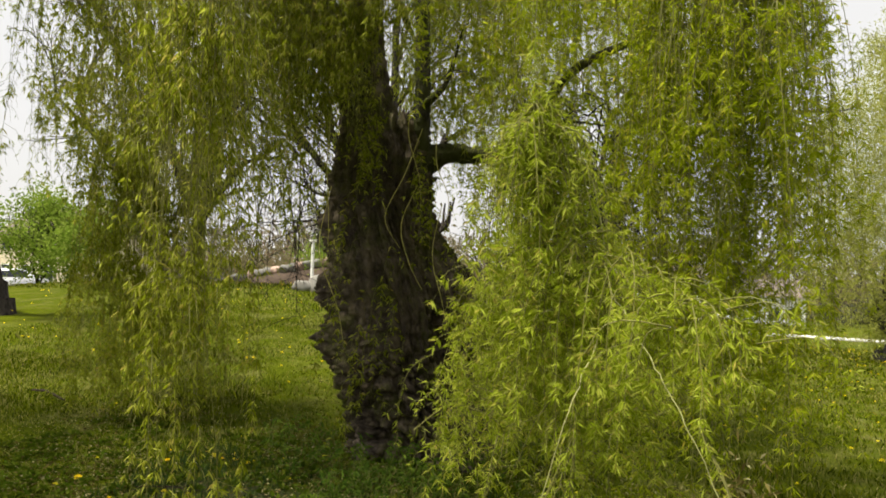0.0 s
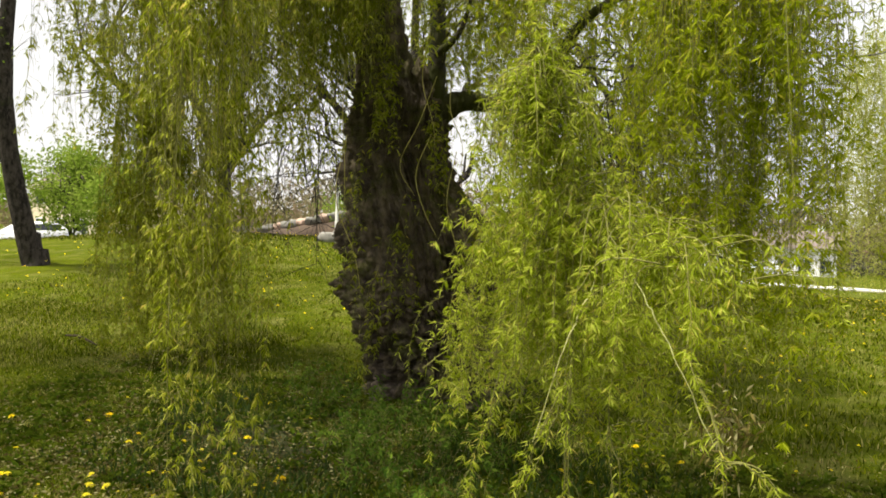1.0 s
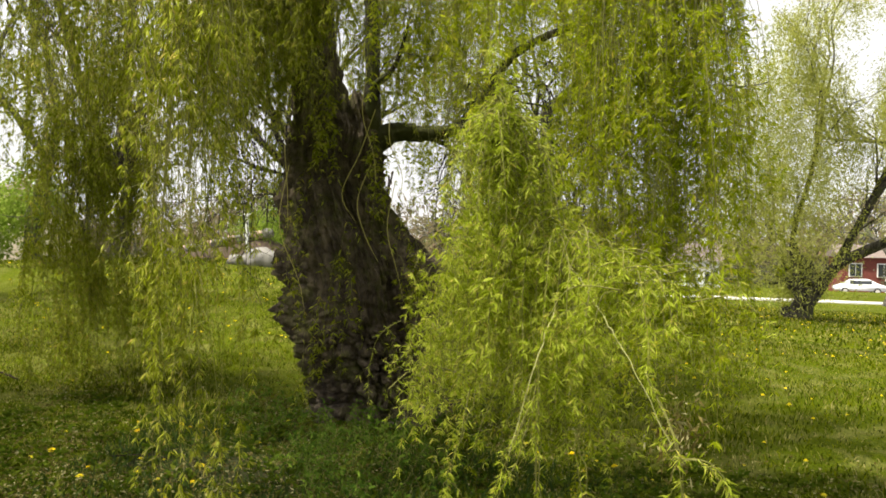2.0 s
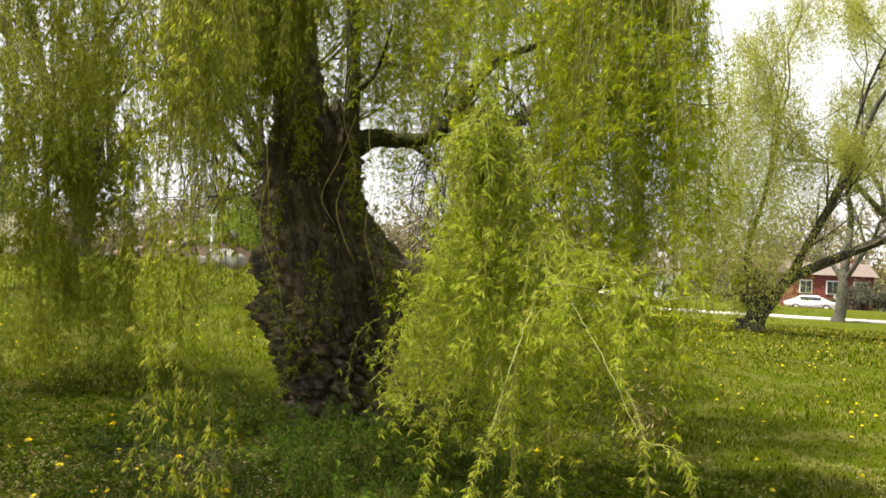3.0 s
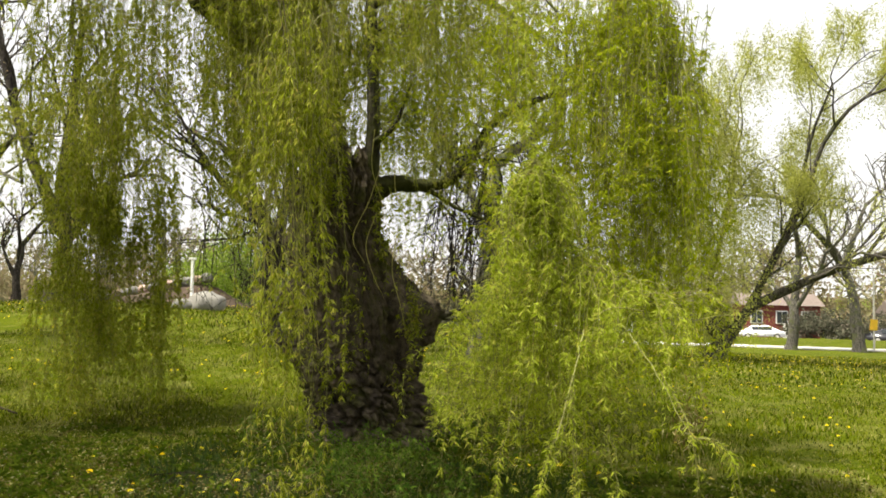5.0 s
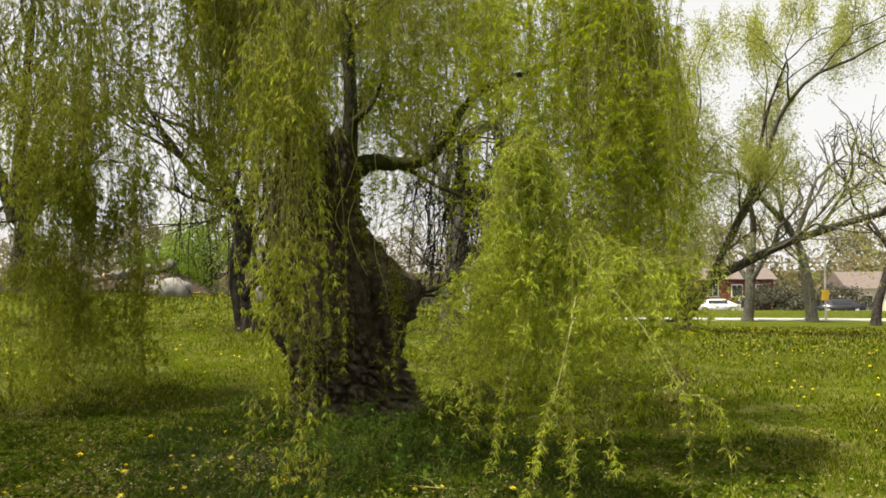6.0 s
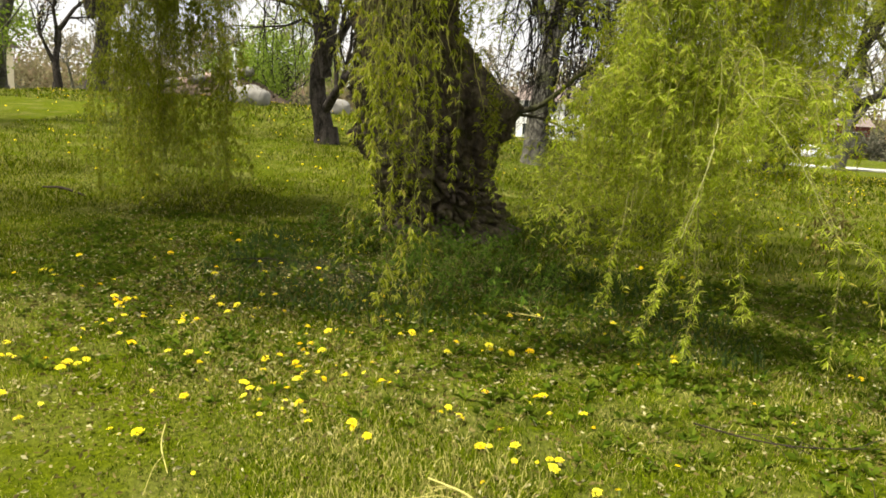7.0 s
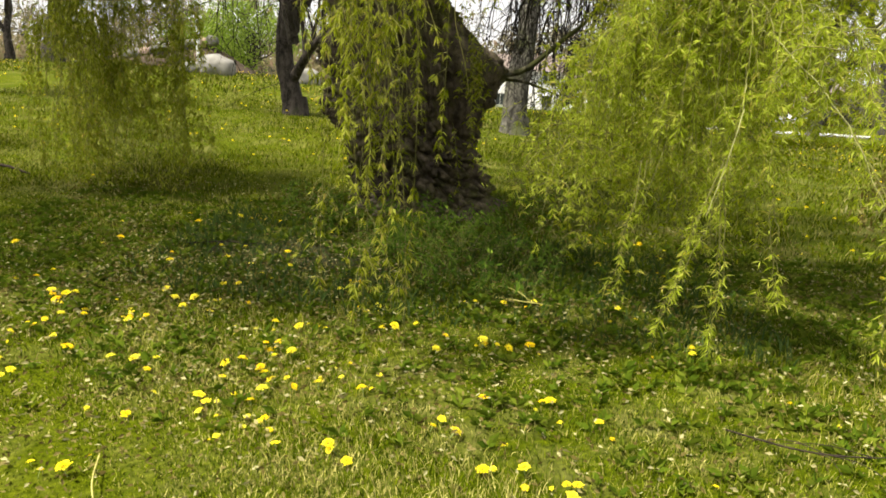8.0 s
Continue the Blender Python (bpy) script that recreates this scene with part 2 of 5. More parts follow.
# ---------------------------------------------------------------- mesh helpers
def mesh_from(name, V, F, mats, smooth=False, slots=None):
    """A mesh from vertex and face arrays; faces of 3 or of 4 corners."""
    V = np.asarray(V, dtype=np.float32)
    F = np.asarray(F, dtype=np.int32)
    me = bpy.data.meshes.new(name)
    me.vertices.add(len(V))
    me.vertices.foreach_set("co", V.ravel())
    k = F.shape[1]
    me.loops.add(F.size)
    me.loops.foreach_set("vertex_index", F.ravel())
    me.polygons.add(len(F))
    me.polygons.foreach_set("loop_start", np.arange(0, F.size, k, dtype=np.int32))
    me.polygons.foreach_set("loop_total", np.full(len(F), k, dtype=np.int32))
    me.polygons.foreach_set("use_smooth", np.full(len(F), smooth))
    for m in mats if isinstance(mats, (list, tuple)) else [mats]:
        me.materials.append(m)
    if slots is not None:
        me.polygons.foreach_set("material_index", np.asarray(slots, dtype=np.int32))
    me.update(calc_edges=True)
    me.validate()
    return me


ORIGIN = {}


def thing(name, at, label, category, group="", kind=""):
    ob = new(name)
    ob.empty_display_size = 0.1
    ob.location = at
    ORIGIN[ob] = Vector(at)
    return tagged(ob, label, category, group, kind)


def part(name, data, parent, label="", kind=""):
    """A mesh in world places, linked under a thing or a part."""
    ob = new(name, data)
    o = ORIGIN.get(parent, Vector())
    data.transform(Matrix.Translation(-o))
    ob.parent = parent
    ORIGIN[ob] = o
    return tagged(ob, label, "", "", kind)


def solo(name, data, label, category, group="", kind=""):
    return tagged(new(name, data), label, category, group, kind)


def bm_mesh(name, bm, mat, smooth=False):
    me = bpy.data.meshes.new(name)
    bmesh.ops.recalc_face_normals(bm, faces=bm.faces)
    bm.to_mesh(me)
    bm.free()
    for m in mat if isinstance(mat, (list, tuple)) else [mat]:
        me.materials.append(m)
    if smooth:
        me.polygons.foreach_set("use_smooth", np.full(len(me.polygons), True))
    return me


def box(name, size, m, mat, bevel=0.0):
    bm = bmesh.new()
    bmesh.ops.create_cube(bm, size=1.0, matrix=m @ Matrix.Diagonal((*size, 1)))
    if bevel:
        bmesh.ops.bevel(bm, geom=bm.edges[:], offset=bevel, segments=2, affect="EDGES")
    return bm_mesh(name, bm, mat)


def smooth_line(points, n):
    """Catmull-Rom through the points, n samples."""
    P = np.asarray(points, dtype=float)
    P = np.vstack([2 * P[0] - P[1], P, 2 * P[-1] - P[-2]])
    t = np.linspace(0, len(P) - 3 - 1e-6, n)
    i = t.astype(int)
    f = (t - i)[:, None]
    a, b, c, d = P[i], P[i + 1], P[i + 2], P[i + 3]
    return 0.5 * (2 * b + (c - a) * f + (2 * a - 5 * b + 4 * c - d) * f ** 2 + (3 * b - a - 3 * c + d) * f ** 3)


def tube(line, radii, sides=8, rough=0.0, seed=0):
    """Vertices and quads of a tapering tube along a line."""
    P = np.asarray(line, dtype=float)
    R = np.interp(np.linspace(0, 1, len(P)), np.linspace(0, 1, len(radii)), radii)
    T = np.gradient(P, axis=0)
    T /= np.linalg.norm(T, axis=1)[:, None] + 1e-9
    ref = np.where(np.abs(T[:, 2:3]) > 0.9, np.array([[1.0, 0, 0]]), np.array([[0, 0, 1.0]]))
    U = np.cross(T, ref)
    for i in range(1, len(U)):
        U[i] = U[i - 1] - T[i] * np.dot(U[i - 1], T[i])
        U[i] /= np.linalg.norm(U[i]) + 1e-9
    U[0] /= np.linalg.norm(U[0]) + 1e-9
    W = np.cross(T, U)
    a = np.linspace(0, 2 * np.pi, sides, endpoint=False)
    rr = R[:, None] * np.ones((1, sides))
    if rough:
        g = np.random.default_rng(seed)
        rr = rr * (1 + rough * g.normal(size=rr.shape))
    V = P[:, None, :] + rr[:, :, None] * (np.cos(a)[None, :, None] * U[:, None, :] + np.sin(a)[None, :, None] * W[:, None, :])
    n = len(P)
    i, j = np.meshgrid(np.arange(n - 1), np.arange(sides), indexing="ij")
    k = (j + 1) % sides
    F = np.stack([i * sides + j, i * sides + k, (i + 1) * sides + k, (i + 1) * sides + j], -1).reshape(-1, 4)
    return V.reshape(-1, 3), F


class Pile:
    """Gathers pieces of one mesh."""
    def __init__(self):
        self.V, self.F, self.n = [], [], 0

    def put(self, V, F):
        self.V.append(np.asarray(V))
        self.F.append(np.asarray(F) + self.n)
        self.n += len(V)

    def mesh(self, name, mats, smooth=False):
        return mesh_from(name, np.vstack(self.V), np.vstack(self.F), mats, smooth)


def leaf_cloud(P, D, L, width, rng, fold=0.25):
    """Leaves of two triangles folded along the midrib: base points, directions, lengths."""
    n = len(P)
    D = D / (np.linalg.norm(D, axis=1)[:, None] + 1e-9)
    side = np.cross(D, rng.normal(size=(n, 3)))
    side /= np.linalg.norm(side, axis=1)[:, None] + 1e-9
    nor = np.cross(side, D)
    L = L[:, None]
    w = L * width
    mid = P + D * L * 0.45
    tip = P + D * L + np.array([[0, 0, -0.12]]) * L
    V = np.stack([P, mid + side * w - nor * w * fold, tip, mid - side * w - nor * w * fold], 1).reshape(-1, 3)
    b = np.arange(n)[:, None] * 4
    F = np.concatenate([b + np.array([[0, 1, 2]]), b + np.array([[0, 2, 3]])], 1).reshape(-1, 3)
    return V, F


def along(line, spacing, rng):
    seg = np.linalg.norm(np.diff(line, axis=0), axis=1)
    s = np.concatenate([[0], np.cumsum(seg)])
    k = max(2, int(s[-1] / spacing))
    q = np.sort(rng.uniform(0, s[-1], k))
    P = np.stack([np.interp(q, s, line[:, c]) for c in range(3)], 1)
    T = np.stack([np.interp(q, s, np.gradient(line[:, c])) for c in range(3)], 1)
    return P, T / (np.linalg.norm(T, axis=1)[:, None] + 1e-9)


def hanging_line(start, drop, arch, rng, n=11):
    """A weeping twig: goes out along arch, then hangs down by drop."""
    s = np.linspace(0, 1, n)
    a = np.asarray(arch)
    P = np.asarray(start)[None, :] + a[None, :] * (1 - np.exp(-4 * s))[:, None]
    rise = 0.25 * np.linalg.norm(a)
    P[:, 2] += rise * np.sin(np.pi * np.minimum(1, s * 2.2)) * 0.6 - drop * s ** 1.15
    ph = rng.uniform(0, 6.3, 2)
    amp = 0.03 * drop
    P[:, 0] += amp * (np.sin(ph[0] + 3.5 * s) - np.sin(ph[0])) + rng.normal(0, 0.02) * s * drop
    P[:, 1] += amp * (np.sin(ph[1] + 3.0 * s) - np.sin(ph[1])) + rng.normal(0, 0.02) * s * drop
    return P


def clumps(P, scale, seed=0.0):
    """A smooth uneven field between 0 and 1."""
    x, y, z = (P[:, k] * scale + seed for k in range(3))
    f = np.sin(1.9 * x + 1.3 * np.sin(0.8 * z)) * np.cos(2.1 * y + 0.7 * z) + 0.8 * np.sin(1.6 * z + 1.7 * np.sin(1.1 * x + 0.9 * y)) + 0.5 * np.sin(4.3 * x + 2.2 * z) * np.cos(3.7 * y - 1.4 * z)
    return np.clip(0.5 + 0.36 * f, 0, 1)


def foliage(lines, rng, spacing, size, twigs=True, per=2, stem=0.0020, reach=1.0, dense=False, hang=0.0):
    """Twig mesh pieces and leaf arrays for weeping lines."""
    wood = Pile()
    LP, LD, LL = [], [], []
    for ln in lines:
        wood.put(*tube(ln, [stem * 1.6, stem, stem * 0.5], 3))
        rows = [ln]
        if twigs:
            P, T = along(ln, 0.085, rng)
            for p, t in zip(P, T):
                if rng.random() < 0.25:
                    continue
                out = np.cross(t, rng.normal(size=3))
                out /= np.linalg.norm(out) + 1e-9
                k = rng.uniform(0.05, 0.2) * reach
                s = np.linspace(0, 1, 3)[:, None]
                tw = p + out * k * 0.7 * (1 - (1 - s) ** 1.6) + np.array([0, 0, -1.0]) * k * (0.2 * s + 0.6 * s ** 2)
                wood.put(*tube(tw, [stem * 0.7, stem * 0.35], 3))
                rows.append(tw)
        for r in rows:
            P, T = along(r, spacing, rng)
            for _ in range(per):
                m = len(P)
                D = rng.normal(size=(m, 3))
                D -= T * (D * T).sum(1)[:, None]
                D /= np.linalg.norm(D, axis=1)[:, None] + 1e-9
                D = D * (0.85 - 0.3 * hang) + T * 0.4 + np.array([[0, 0, -0.22 - 0.6 * hang]])
                LP.append(P + rng.normal(0, 0.004, (m, 3)))
                LD.append(D)
                LL.append(size * rng.uniform(0.55, 1.25, m))
    LP, LD, LL = np.vstack(LP), np.vstack(LD), np.concatenate(LL)
    chance = np.clip((1.5 if dense else 1.8) * clumps(LP, 3.6) + (0.15 if dense else -0.15), 0.05, 1) * (0.6 + 0.55 * clumps(LP, 11.0, 3.0))
    keep = rng.random(len(LP)) < chance
    return wood, LP[keep], LD[keep], LL[keep]


# ---------------------------------------------------------------- ground
def smoothstep(t):
    t = np.clip(t, 0, 1)
    return t * t * (3 - 2 * t)


def height(x, y):
    x, y = np.asarray(x, dtype=float), np.asarray(y, dtype=float)
    h = 1.3 * np.exp(-((x + 14) / 9) ** 2 / 2 - ((y - 20) / 8) ** 2 / 2) - 1.5 * smoothstep((y - 8) / 45)
    h = h - 2.0 * smoothstep((y - 56) / 40)
    h = h + 0.05 * np.exp(-((x + 2.3) ** 2 + (y - 6.75) ** 2) / 1.6)
    return h + 0.012 * np.sin(1.7 * x + 0.6 * y) * np.cos(1.3 * y - 0.4 * x)


def spread(lo, hi, fine, far, n):
    mid = np.arange(lo, hi + fine, fine)
    k = np.linspace(0, 1, n)[1:] ** 2.6
    return np.concatenate([(lo - far * k)[::-1], mid, hi + far * k])


gx = spread(-24, 24, 0.3, 2500, 26)
gy = spread(-8, 62, 0.35, 2500, 26)
GX, GY = np.meshgrid(gx, gy, indexing="ij")
GV = np.stack([GX, GY, height(GX, GY)], -1).reshape(-1, 3)
i, j = np.meshgrid(np.arange(len(gx) - 1), np.arange(len(gy) - 1), indexing="ij")
w = len(gy)
GF = np.stack([i * w + j, (i + 1) * w + j, (i + 1) * w + j + 1, i * w + j + 1], -1).reshape(-1, 4)
solo("ground", mesh_from("ground", GV, GF, LAWN, True), "mown spring lawn, green with dry patches", "lawn", kind="structure")


def strip(name, y0, y1, lift, mat, label, category):
    xs = np.linspace(-120, 120, 121)
    V, F = [], []
    for q, x in enumerate(xs):
        za = float(height(x, y0)) + lift
        zb = float(height(x, y1)) + lift
        V += [(x, y0, za - 0.3), (x, y0, za), (x, y1, zb), (x, y1, zb - 0.3)]
        if q:
            a = 4 * (q - 1)
            F += [(a, a + 4, a + 5, a + 1), (a + 1, a + 5, a + 6, a + 2), (a + 2, a + 6, a + 7, a + 3)]
    return solo(name, mesh_from(name, V, F, mat), label, category, kind="structure")


# side street beyond the hill
zs1 = [float(height(-36, q)) for q in np.linspace(-20, 49, 40)]
SV = []
for q, y in enumerate(np.linspace(-20, 49, 40)):
    SV += [(-40, y, zs1[q] - 0.3), (-40, y, zs1[q] + 0.06), (-31, y, zs1[q] + 0.06), (-31, y, zs1[q] - 0.3)]
SF = []
for q in range(39):
    a = 4 * q
    SF += [(a, a + 1, a + 5, a + 4), (a + 1, a + 2, a + 6, a + 5), (a + 2, a + 3, a + 7, a + 6)]
solo("side_road", mesh_from("side_road", SV, SF, ASPHALT), "pale side street beyond the hill", "road", kind="structure")
strip("pavement", 46.4, 48.9, 0.06, CONCRETE, "pale concrete path along the lawn's far edge", "pavement")
strip("road", 79.5, 86.0, 0.05, ASPHALT, "grey asphalt street before the houses", "road")

# ---------------------------------------------------------------- the old willow
U = np.array([0.94, 0.34, 0.0])     # across the trunk
W = np.array([-0.34, 0.94, 0.0])    # through the trunk, away from the path
FOOT = np.array([-2.26, 6.8, 0.0])


def at_trunk(u, w, z):
    return FOOT + U * u + W * w + np.array([0, 0, z])


willow = thing("willow_tree", tuple(FOOT + np.array([0, 0, 0.1])), "huge old weeping willow with burled trunk and fresh yellow-green leaves", "tree")


def trunk_mesh():
    rows, cols = 270, 320
    zs = np.linspace(-0.25, 3.06, rows)
    # both flanks of the stem, and its half depth
    west = np.interp(zs, [-0.25, 0.05, 0.25, 0.5, 0.8, 1.1, 1.5, 2.0, 2.5, 2.9, 3.06], [-0.8, -0.62, -0.5, -0.56, -0.63, -0.7, -0.74, -0.77, -0.78, -0.72, -0.6])
    east = np.interp(zs, [-0.25, 0.05, 0.3, 0.6, 1.0, 1.4, 1.7, 2.0, 2.3, 2.5, 2.75, 3.06], [0.95, 0.8, 0.64, 0.55, 0.5, 0.46, 0.36, 0.19, 0.06, 0.03, 0.09, -0.04])
    deep = np.interp(zs, [-0.25, 0.05, 0.3, 0.7, 1.2, 1.7, 2.2, 2.6, 3.06], [0.9, 0.74, 0.6, 0.55, 0.58, 0.54, 0.46, 0.4, 0.3])
    lat, rad = (west + east) / 2, (east - west) / 2

    def lump(z, a, z0, tall, a0, wide):
        d = (a - a0 + math.pi) % (2 * math.pi) - math.pi
        return math.exp(-((z - z0) / tall) ** 2 - (d / wide) ** 2)

    V = np.zeros((rows, cols, 3))
    for c in range(cols):
        a = 2 * math.pi * c / cols
        ca, sa = math.cos(a), math.sin(a)
        rim = 1 + 0.05 * noise.noise((ca * 3, sa * 3, 4)) + 0.03 * noise.noise((ca * 11, sa * 11, 1))
        for r in range(rows):
            z = zs[r]
            p = Vector((ca * 0.6, sa * 0.6, z))
            # broken shoulder with the hollow beside it, burls on the other flank
            q = 0.31 * lump(z, a, 1.42, 0.4 if z < 1.42 else 0.24, -0.12, 0.62)
            q += 0.07 * lump(z, a, 1.56, 0.12, -0.25, 0.3)
            q -= 0.2 * lump(z, a, 1.25, 0.42, -0.86, 0.15)
            q -= 0.1 * lump(z, a, 2.0, 0.35, -1.15, 0.16)
            q += 0.22 * lump(z, a, 1.06, 0.17, math.pi + 0.12, 0.42) + 0.17 * lump(z, a, 1.5, 0.16, math.pi - 0.05, 0.4)
            q += 0.1 * lump(z, a, 2.12, 0.14, math.pi + 0.1, 0.35) + 0.1 * lump(z, a, 0.72, 0.2, math.pi + 0.75, 0.4)
            q += 0.1 * lump(z, a, 0.95, 0.25, math.pi + 1.25, 0.3) + 0.07 * lump(z, a, 1.75, 0.3, math.pi + 1.0, 0.3)
            q += 0.17 * math.exp(-((z + 0.02) / 0.22) ** 2) * (0.5 + 0.5 * math.sin(5 * a + 0.7)) ** 2
            # burled foot of rounded knobs, fibrous furrows above
            side = max(0.0, -ca) ** 3
            low = math.exp(-(max(0, z - 0.55) / 0.5) ** 2)
            low = max(low, 0.8 * side * math.exp(-((z - 1.25) / 0.5) ** 2))
            warp = noise.noise_vector(p * 2.3) * 0.16
            d1, _ = noise.voronoi((p + warp) * 6.5)
            d2, _ = noise.voronoi((p + warp) * 15)
            cell = min(1.0, (d1[1] - d1[0]) / 0.35) ** 0.6
            cell2 = min(1.0, (d2[1] - d2[0]) / 0.35) ** 0.6
            slant = a + 0.22 * z
            cs, sn = math.cos(slant), math.sin(slant)
            f = noise.noise((cs * 3.6, sn * 3.6, z * 0.6))
            ridge = 0.55 - abs(noise.noise((cs * 6.5 + 3, sn * 6.5, z * 1.0 + 5))) ** 0.6 * 1.6
            plate = 0.5 - abs(noise.noise((cs * 14 + 7, sn * 14, z * 1.9 + 2))) ** 0.6 * 1.6
            rough = noise.noise(p * 10) + 0.7 * noise.noise(p * 21) + 0.5 * noise.noise(p * 43)
            big = noise.noise(p * 2.6 + Vector((4, 0, 2)))
            q += 0.055 * big + 0.04 * f + (0.085 * ridge + 0.06 * plate) * (1 - 0.85 * low)
            q += low * (0.15 * (cell - 0.6) + 0.07 * (cell2 - 0.6)) + 0.028 * rough
            V[r, c] = at_trunk(lat[r] + (rad[r] + q) * ca, (deep[r] + q) * sa, -0.25 + (z + 0.25) * (1 + (rim - 1) * max(0, (z - 2.2) / 0.86)))
    V = V.reshape(-1, 3)
    i, j = np.meshgrid(np.arange(rows - 1), np.arange(cols), indexing="ij")
    k = (j + 1) % cols
    F = np.stack([i * cols + j, i * cols + k, (i + 1) * cols + k, (i + 1) * cols + j], -1).reshape(-1, 4)
    # jagged rim round a shallow hollow
    top = V[(rows - 1) * cols:].mean(0) + np.array([0, 0, -0.22])
    V = np.vstack([V, top[None]])
    t = (rows - 1) * cols
    me = bpy.data.meshes.new("trunk")
    me.from_pydata(V.tolist(), [], [tuple(f) for f in F.tolist()] + [(t + c, t + (c + 1) % cols, len(V) - 1) for c in range(cols)])
    me.polygons.foreach_set("use_smooth", np.full(len(me.polygons), True))
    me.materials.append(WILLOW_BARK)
    me.update()
    return me


part("trunk", trunk_mesh(), willow, "furrowed burled grey-brown trunk with moss")

# stems and limbs: points across, through, up; radii
BRANCHES = [
    ("leader", [(-0.42, 0.1, 2.3), (-0.5, 0.08, 3.0), (-0.58, -0.02, 3.6), (-0.63, -0.1, 4.2), (-0.78, -0.2, 5.2), (-0.7, -0.1, 6.7)], [0.34, 0.27, 0.22, 0.19, 0.14, 0.04]),
    ("limb", [(-0.55, 0.0, 3.2), (-0.72, -0.15, 3.6), (-1.05, -0.45, 3.98), (-1.6, -0.85, 4.45), (-2.25, -1.25, 5.0), (-3.0, -1.5, 5.4), (-3.6, -1.6, 5.4)], [0.2, 0.23, 0.24, 0.23, 0.18, 0.1, 0.03]),
    ("stem", [(-0.06, -0.05, 2.5), (-0.01, -0.12, 2.95), (0.0, -0.15, 3.4), (-0.03, -0.2, 4.2), (-0.07, -0.25, 5.0), (0.05, -0.3, 6.3)], [0.12, 0.085, 0.068, 0.06, 0.05, 0.025]),
    ("limb", [(-0.08, 0, 2.62), (0.2, -0.08, 2.76), (0.5, -0.12, 2.75), (0.8, -0.16, 2.8), (1.02, -0.2, 3.04), (1.2, -0.25, 3.36), (1.5, -0.35, 3.58), (2.2, -0.5, 3.8), (2.8, -0.7, 3.75)], [0.15, 0.095, 0.07, 0.058, 0.05, 0.042, 0.035, 0.024, 0.01]),
    ("limb", [(-1.4, -0.7, 4.3), (-1.9, -0.5, 4.75), (-2.6, -0.7, 4.9), (-3.3, -1.0, 4.6)], [0.16, 0.12, 0.08, 0.02]),
    ("limb", [(-1.2, -0.55, 4.1), (-0.7, -1.3, 4.6), (-0.2, -2.2, 4.7), (0.5, -3.0, 4.2), (1.0, -3.5, 3.4)], [0.06, 0.035, 0.02, 0.012, 0.005]),
    ("limb", [(-1.5, -0.8, 4.4), (-1.5, -1.7, 4.9), (-1.3, -2.6, 4.9), (-0.8, -3.3, 4.4)], [0.09, 0.05, 0.03, 0.01]),
    ("limb", [(-0.7, -0.15, 4.7), (-0.1, 0.8, 5.5), (1.2, 1.2, 5.4), (2.4, 1.0, 4.6)], [0.14, 0.1, 0.06, 0.02]),
    ("limb", [(-0.62, -0.1, 4.1), (-0.8, 1.3, 5.0), (-0.8, 2.6, 5.3), (-0.5, 3.5, 4.8)], [0.15, 0.11, 0.07, 0.02]),
    ("limb", [(-0.05, -0.22, 4.6), (1.0, -0.6, 5.0), (2.0, -0.7, 4.9), (2.8, -0.6, 4.3)], [0.05, 0.045, 0.03, 0.015]),
    # unseen limb, added to hold up the shading strands
    ("limb", [(-1.75, -0.95, 4.6), (-1.7, -2.2, 5.5), (-1.5, -3.3, 5.8), (-1.3, -4.0, 5.6)], [0.14, 0.09, 0.06, 0.02]),
    ("limb", [(-0.05, -0.25, 5.0), (0.9, -1.3, 5.7), (1.9, -2.1, 6.0), (3.0, -2.6, 5.8)], [0.06, 0.05, 0.035, 0.015]),
    ("branch", [(0.66, -0.1, 1.38), (0.95, -0.1, 1.45), (1.25, -0.2, 1.72), (1.5, -0.25, 1.95), (1.75, -0.3, 2.3)], [0.035, 0.026, 0.02, 0.015, 0.006]),
    ("branch", [(0.7, -0.08, 1.36), (1.0, 0.0, 1.33), (1.3, -0.1, 1.22)], [0.02, 0.014, 0.006]),
    ("branch", [(0.3, -0.1, 2.74), (0.62, -0.15, 2.68), (0.88, -0.2, 2.52), (1.2, -0.3, 2.36), (1.35, -0.35, 2.1)], [0.03, 0.024, 0.02, 0.014, 0.006]),
    ("branch", [(1.0, -0.2, 3.0), (1.25, -0.2, 3.05), (1.6, -0.3, 3.0)], [0.02, 0.014, 0.006]),
    ("branch", [(0.0, -0.18, 3.15), (0.22, -0.3, 3.35), (0.36, -0.5, 3.75)], [0.04, 0.022, 0.008]),
]
LIMB_LINES = []
for name, pts, rr in BRANCHES:
    line = smooth_line([at_trunk(*p) for p in pts], 10 * len(pts))
    if rr[0] > 0.1:
        LIMB_LINES.append(line)
    pile = Pile()
    pile.put(*tube(line, rr, 14, 0.06, len(pts)))
    part(name, pile.mesh(name, WILLOW_BARK if name == "leader" else LIMB_BARK, True), willow)

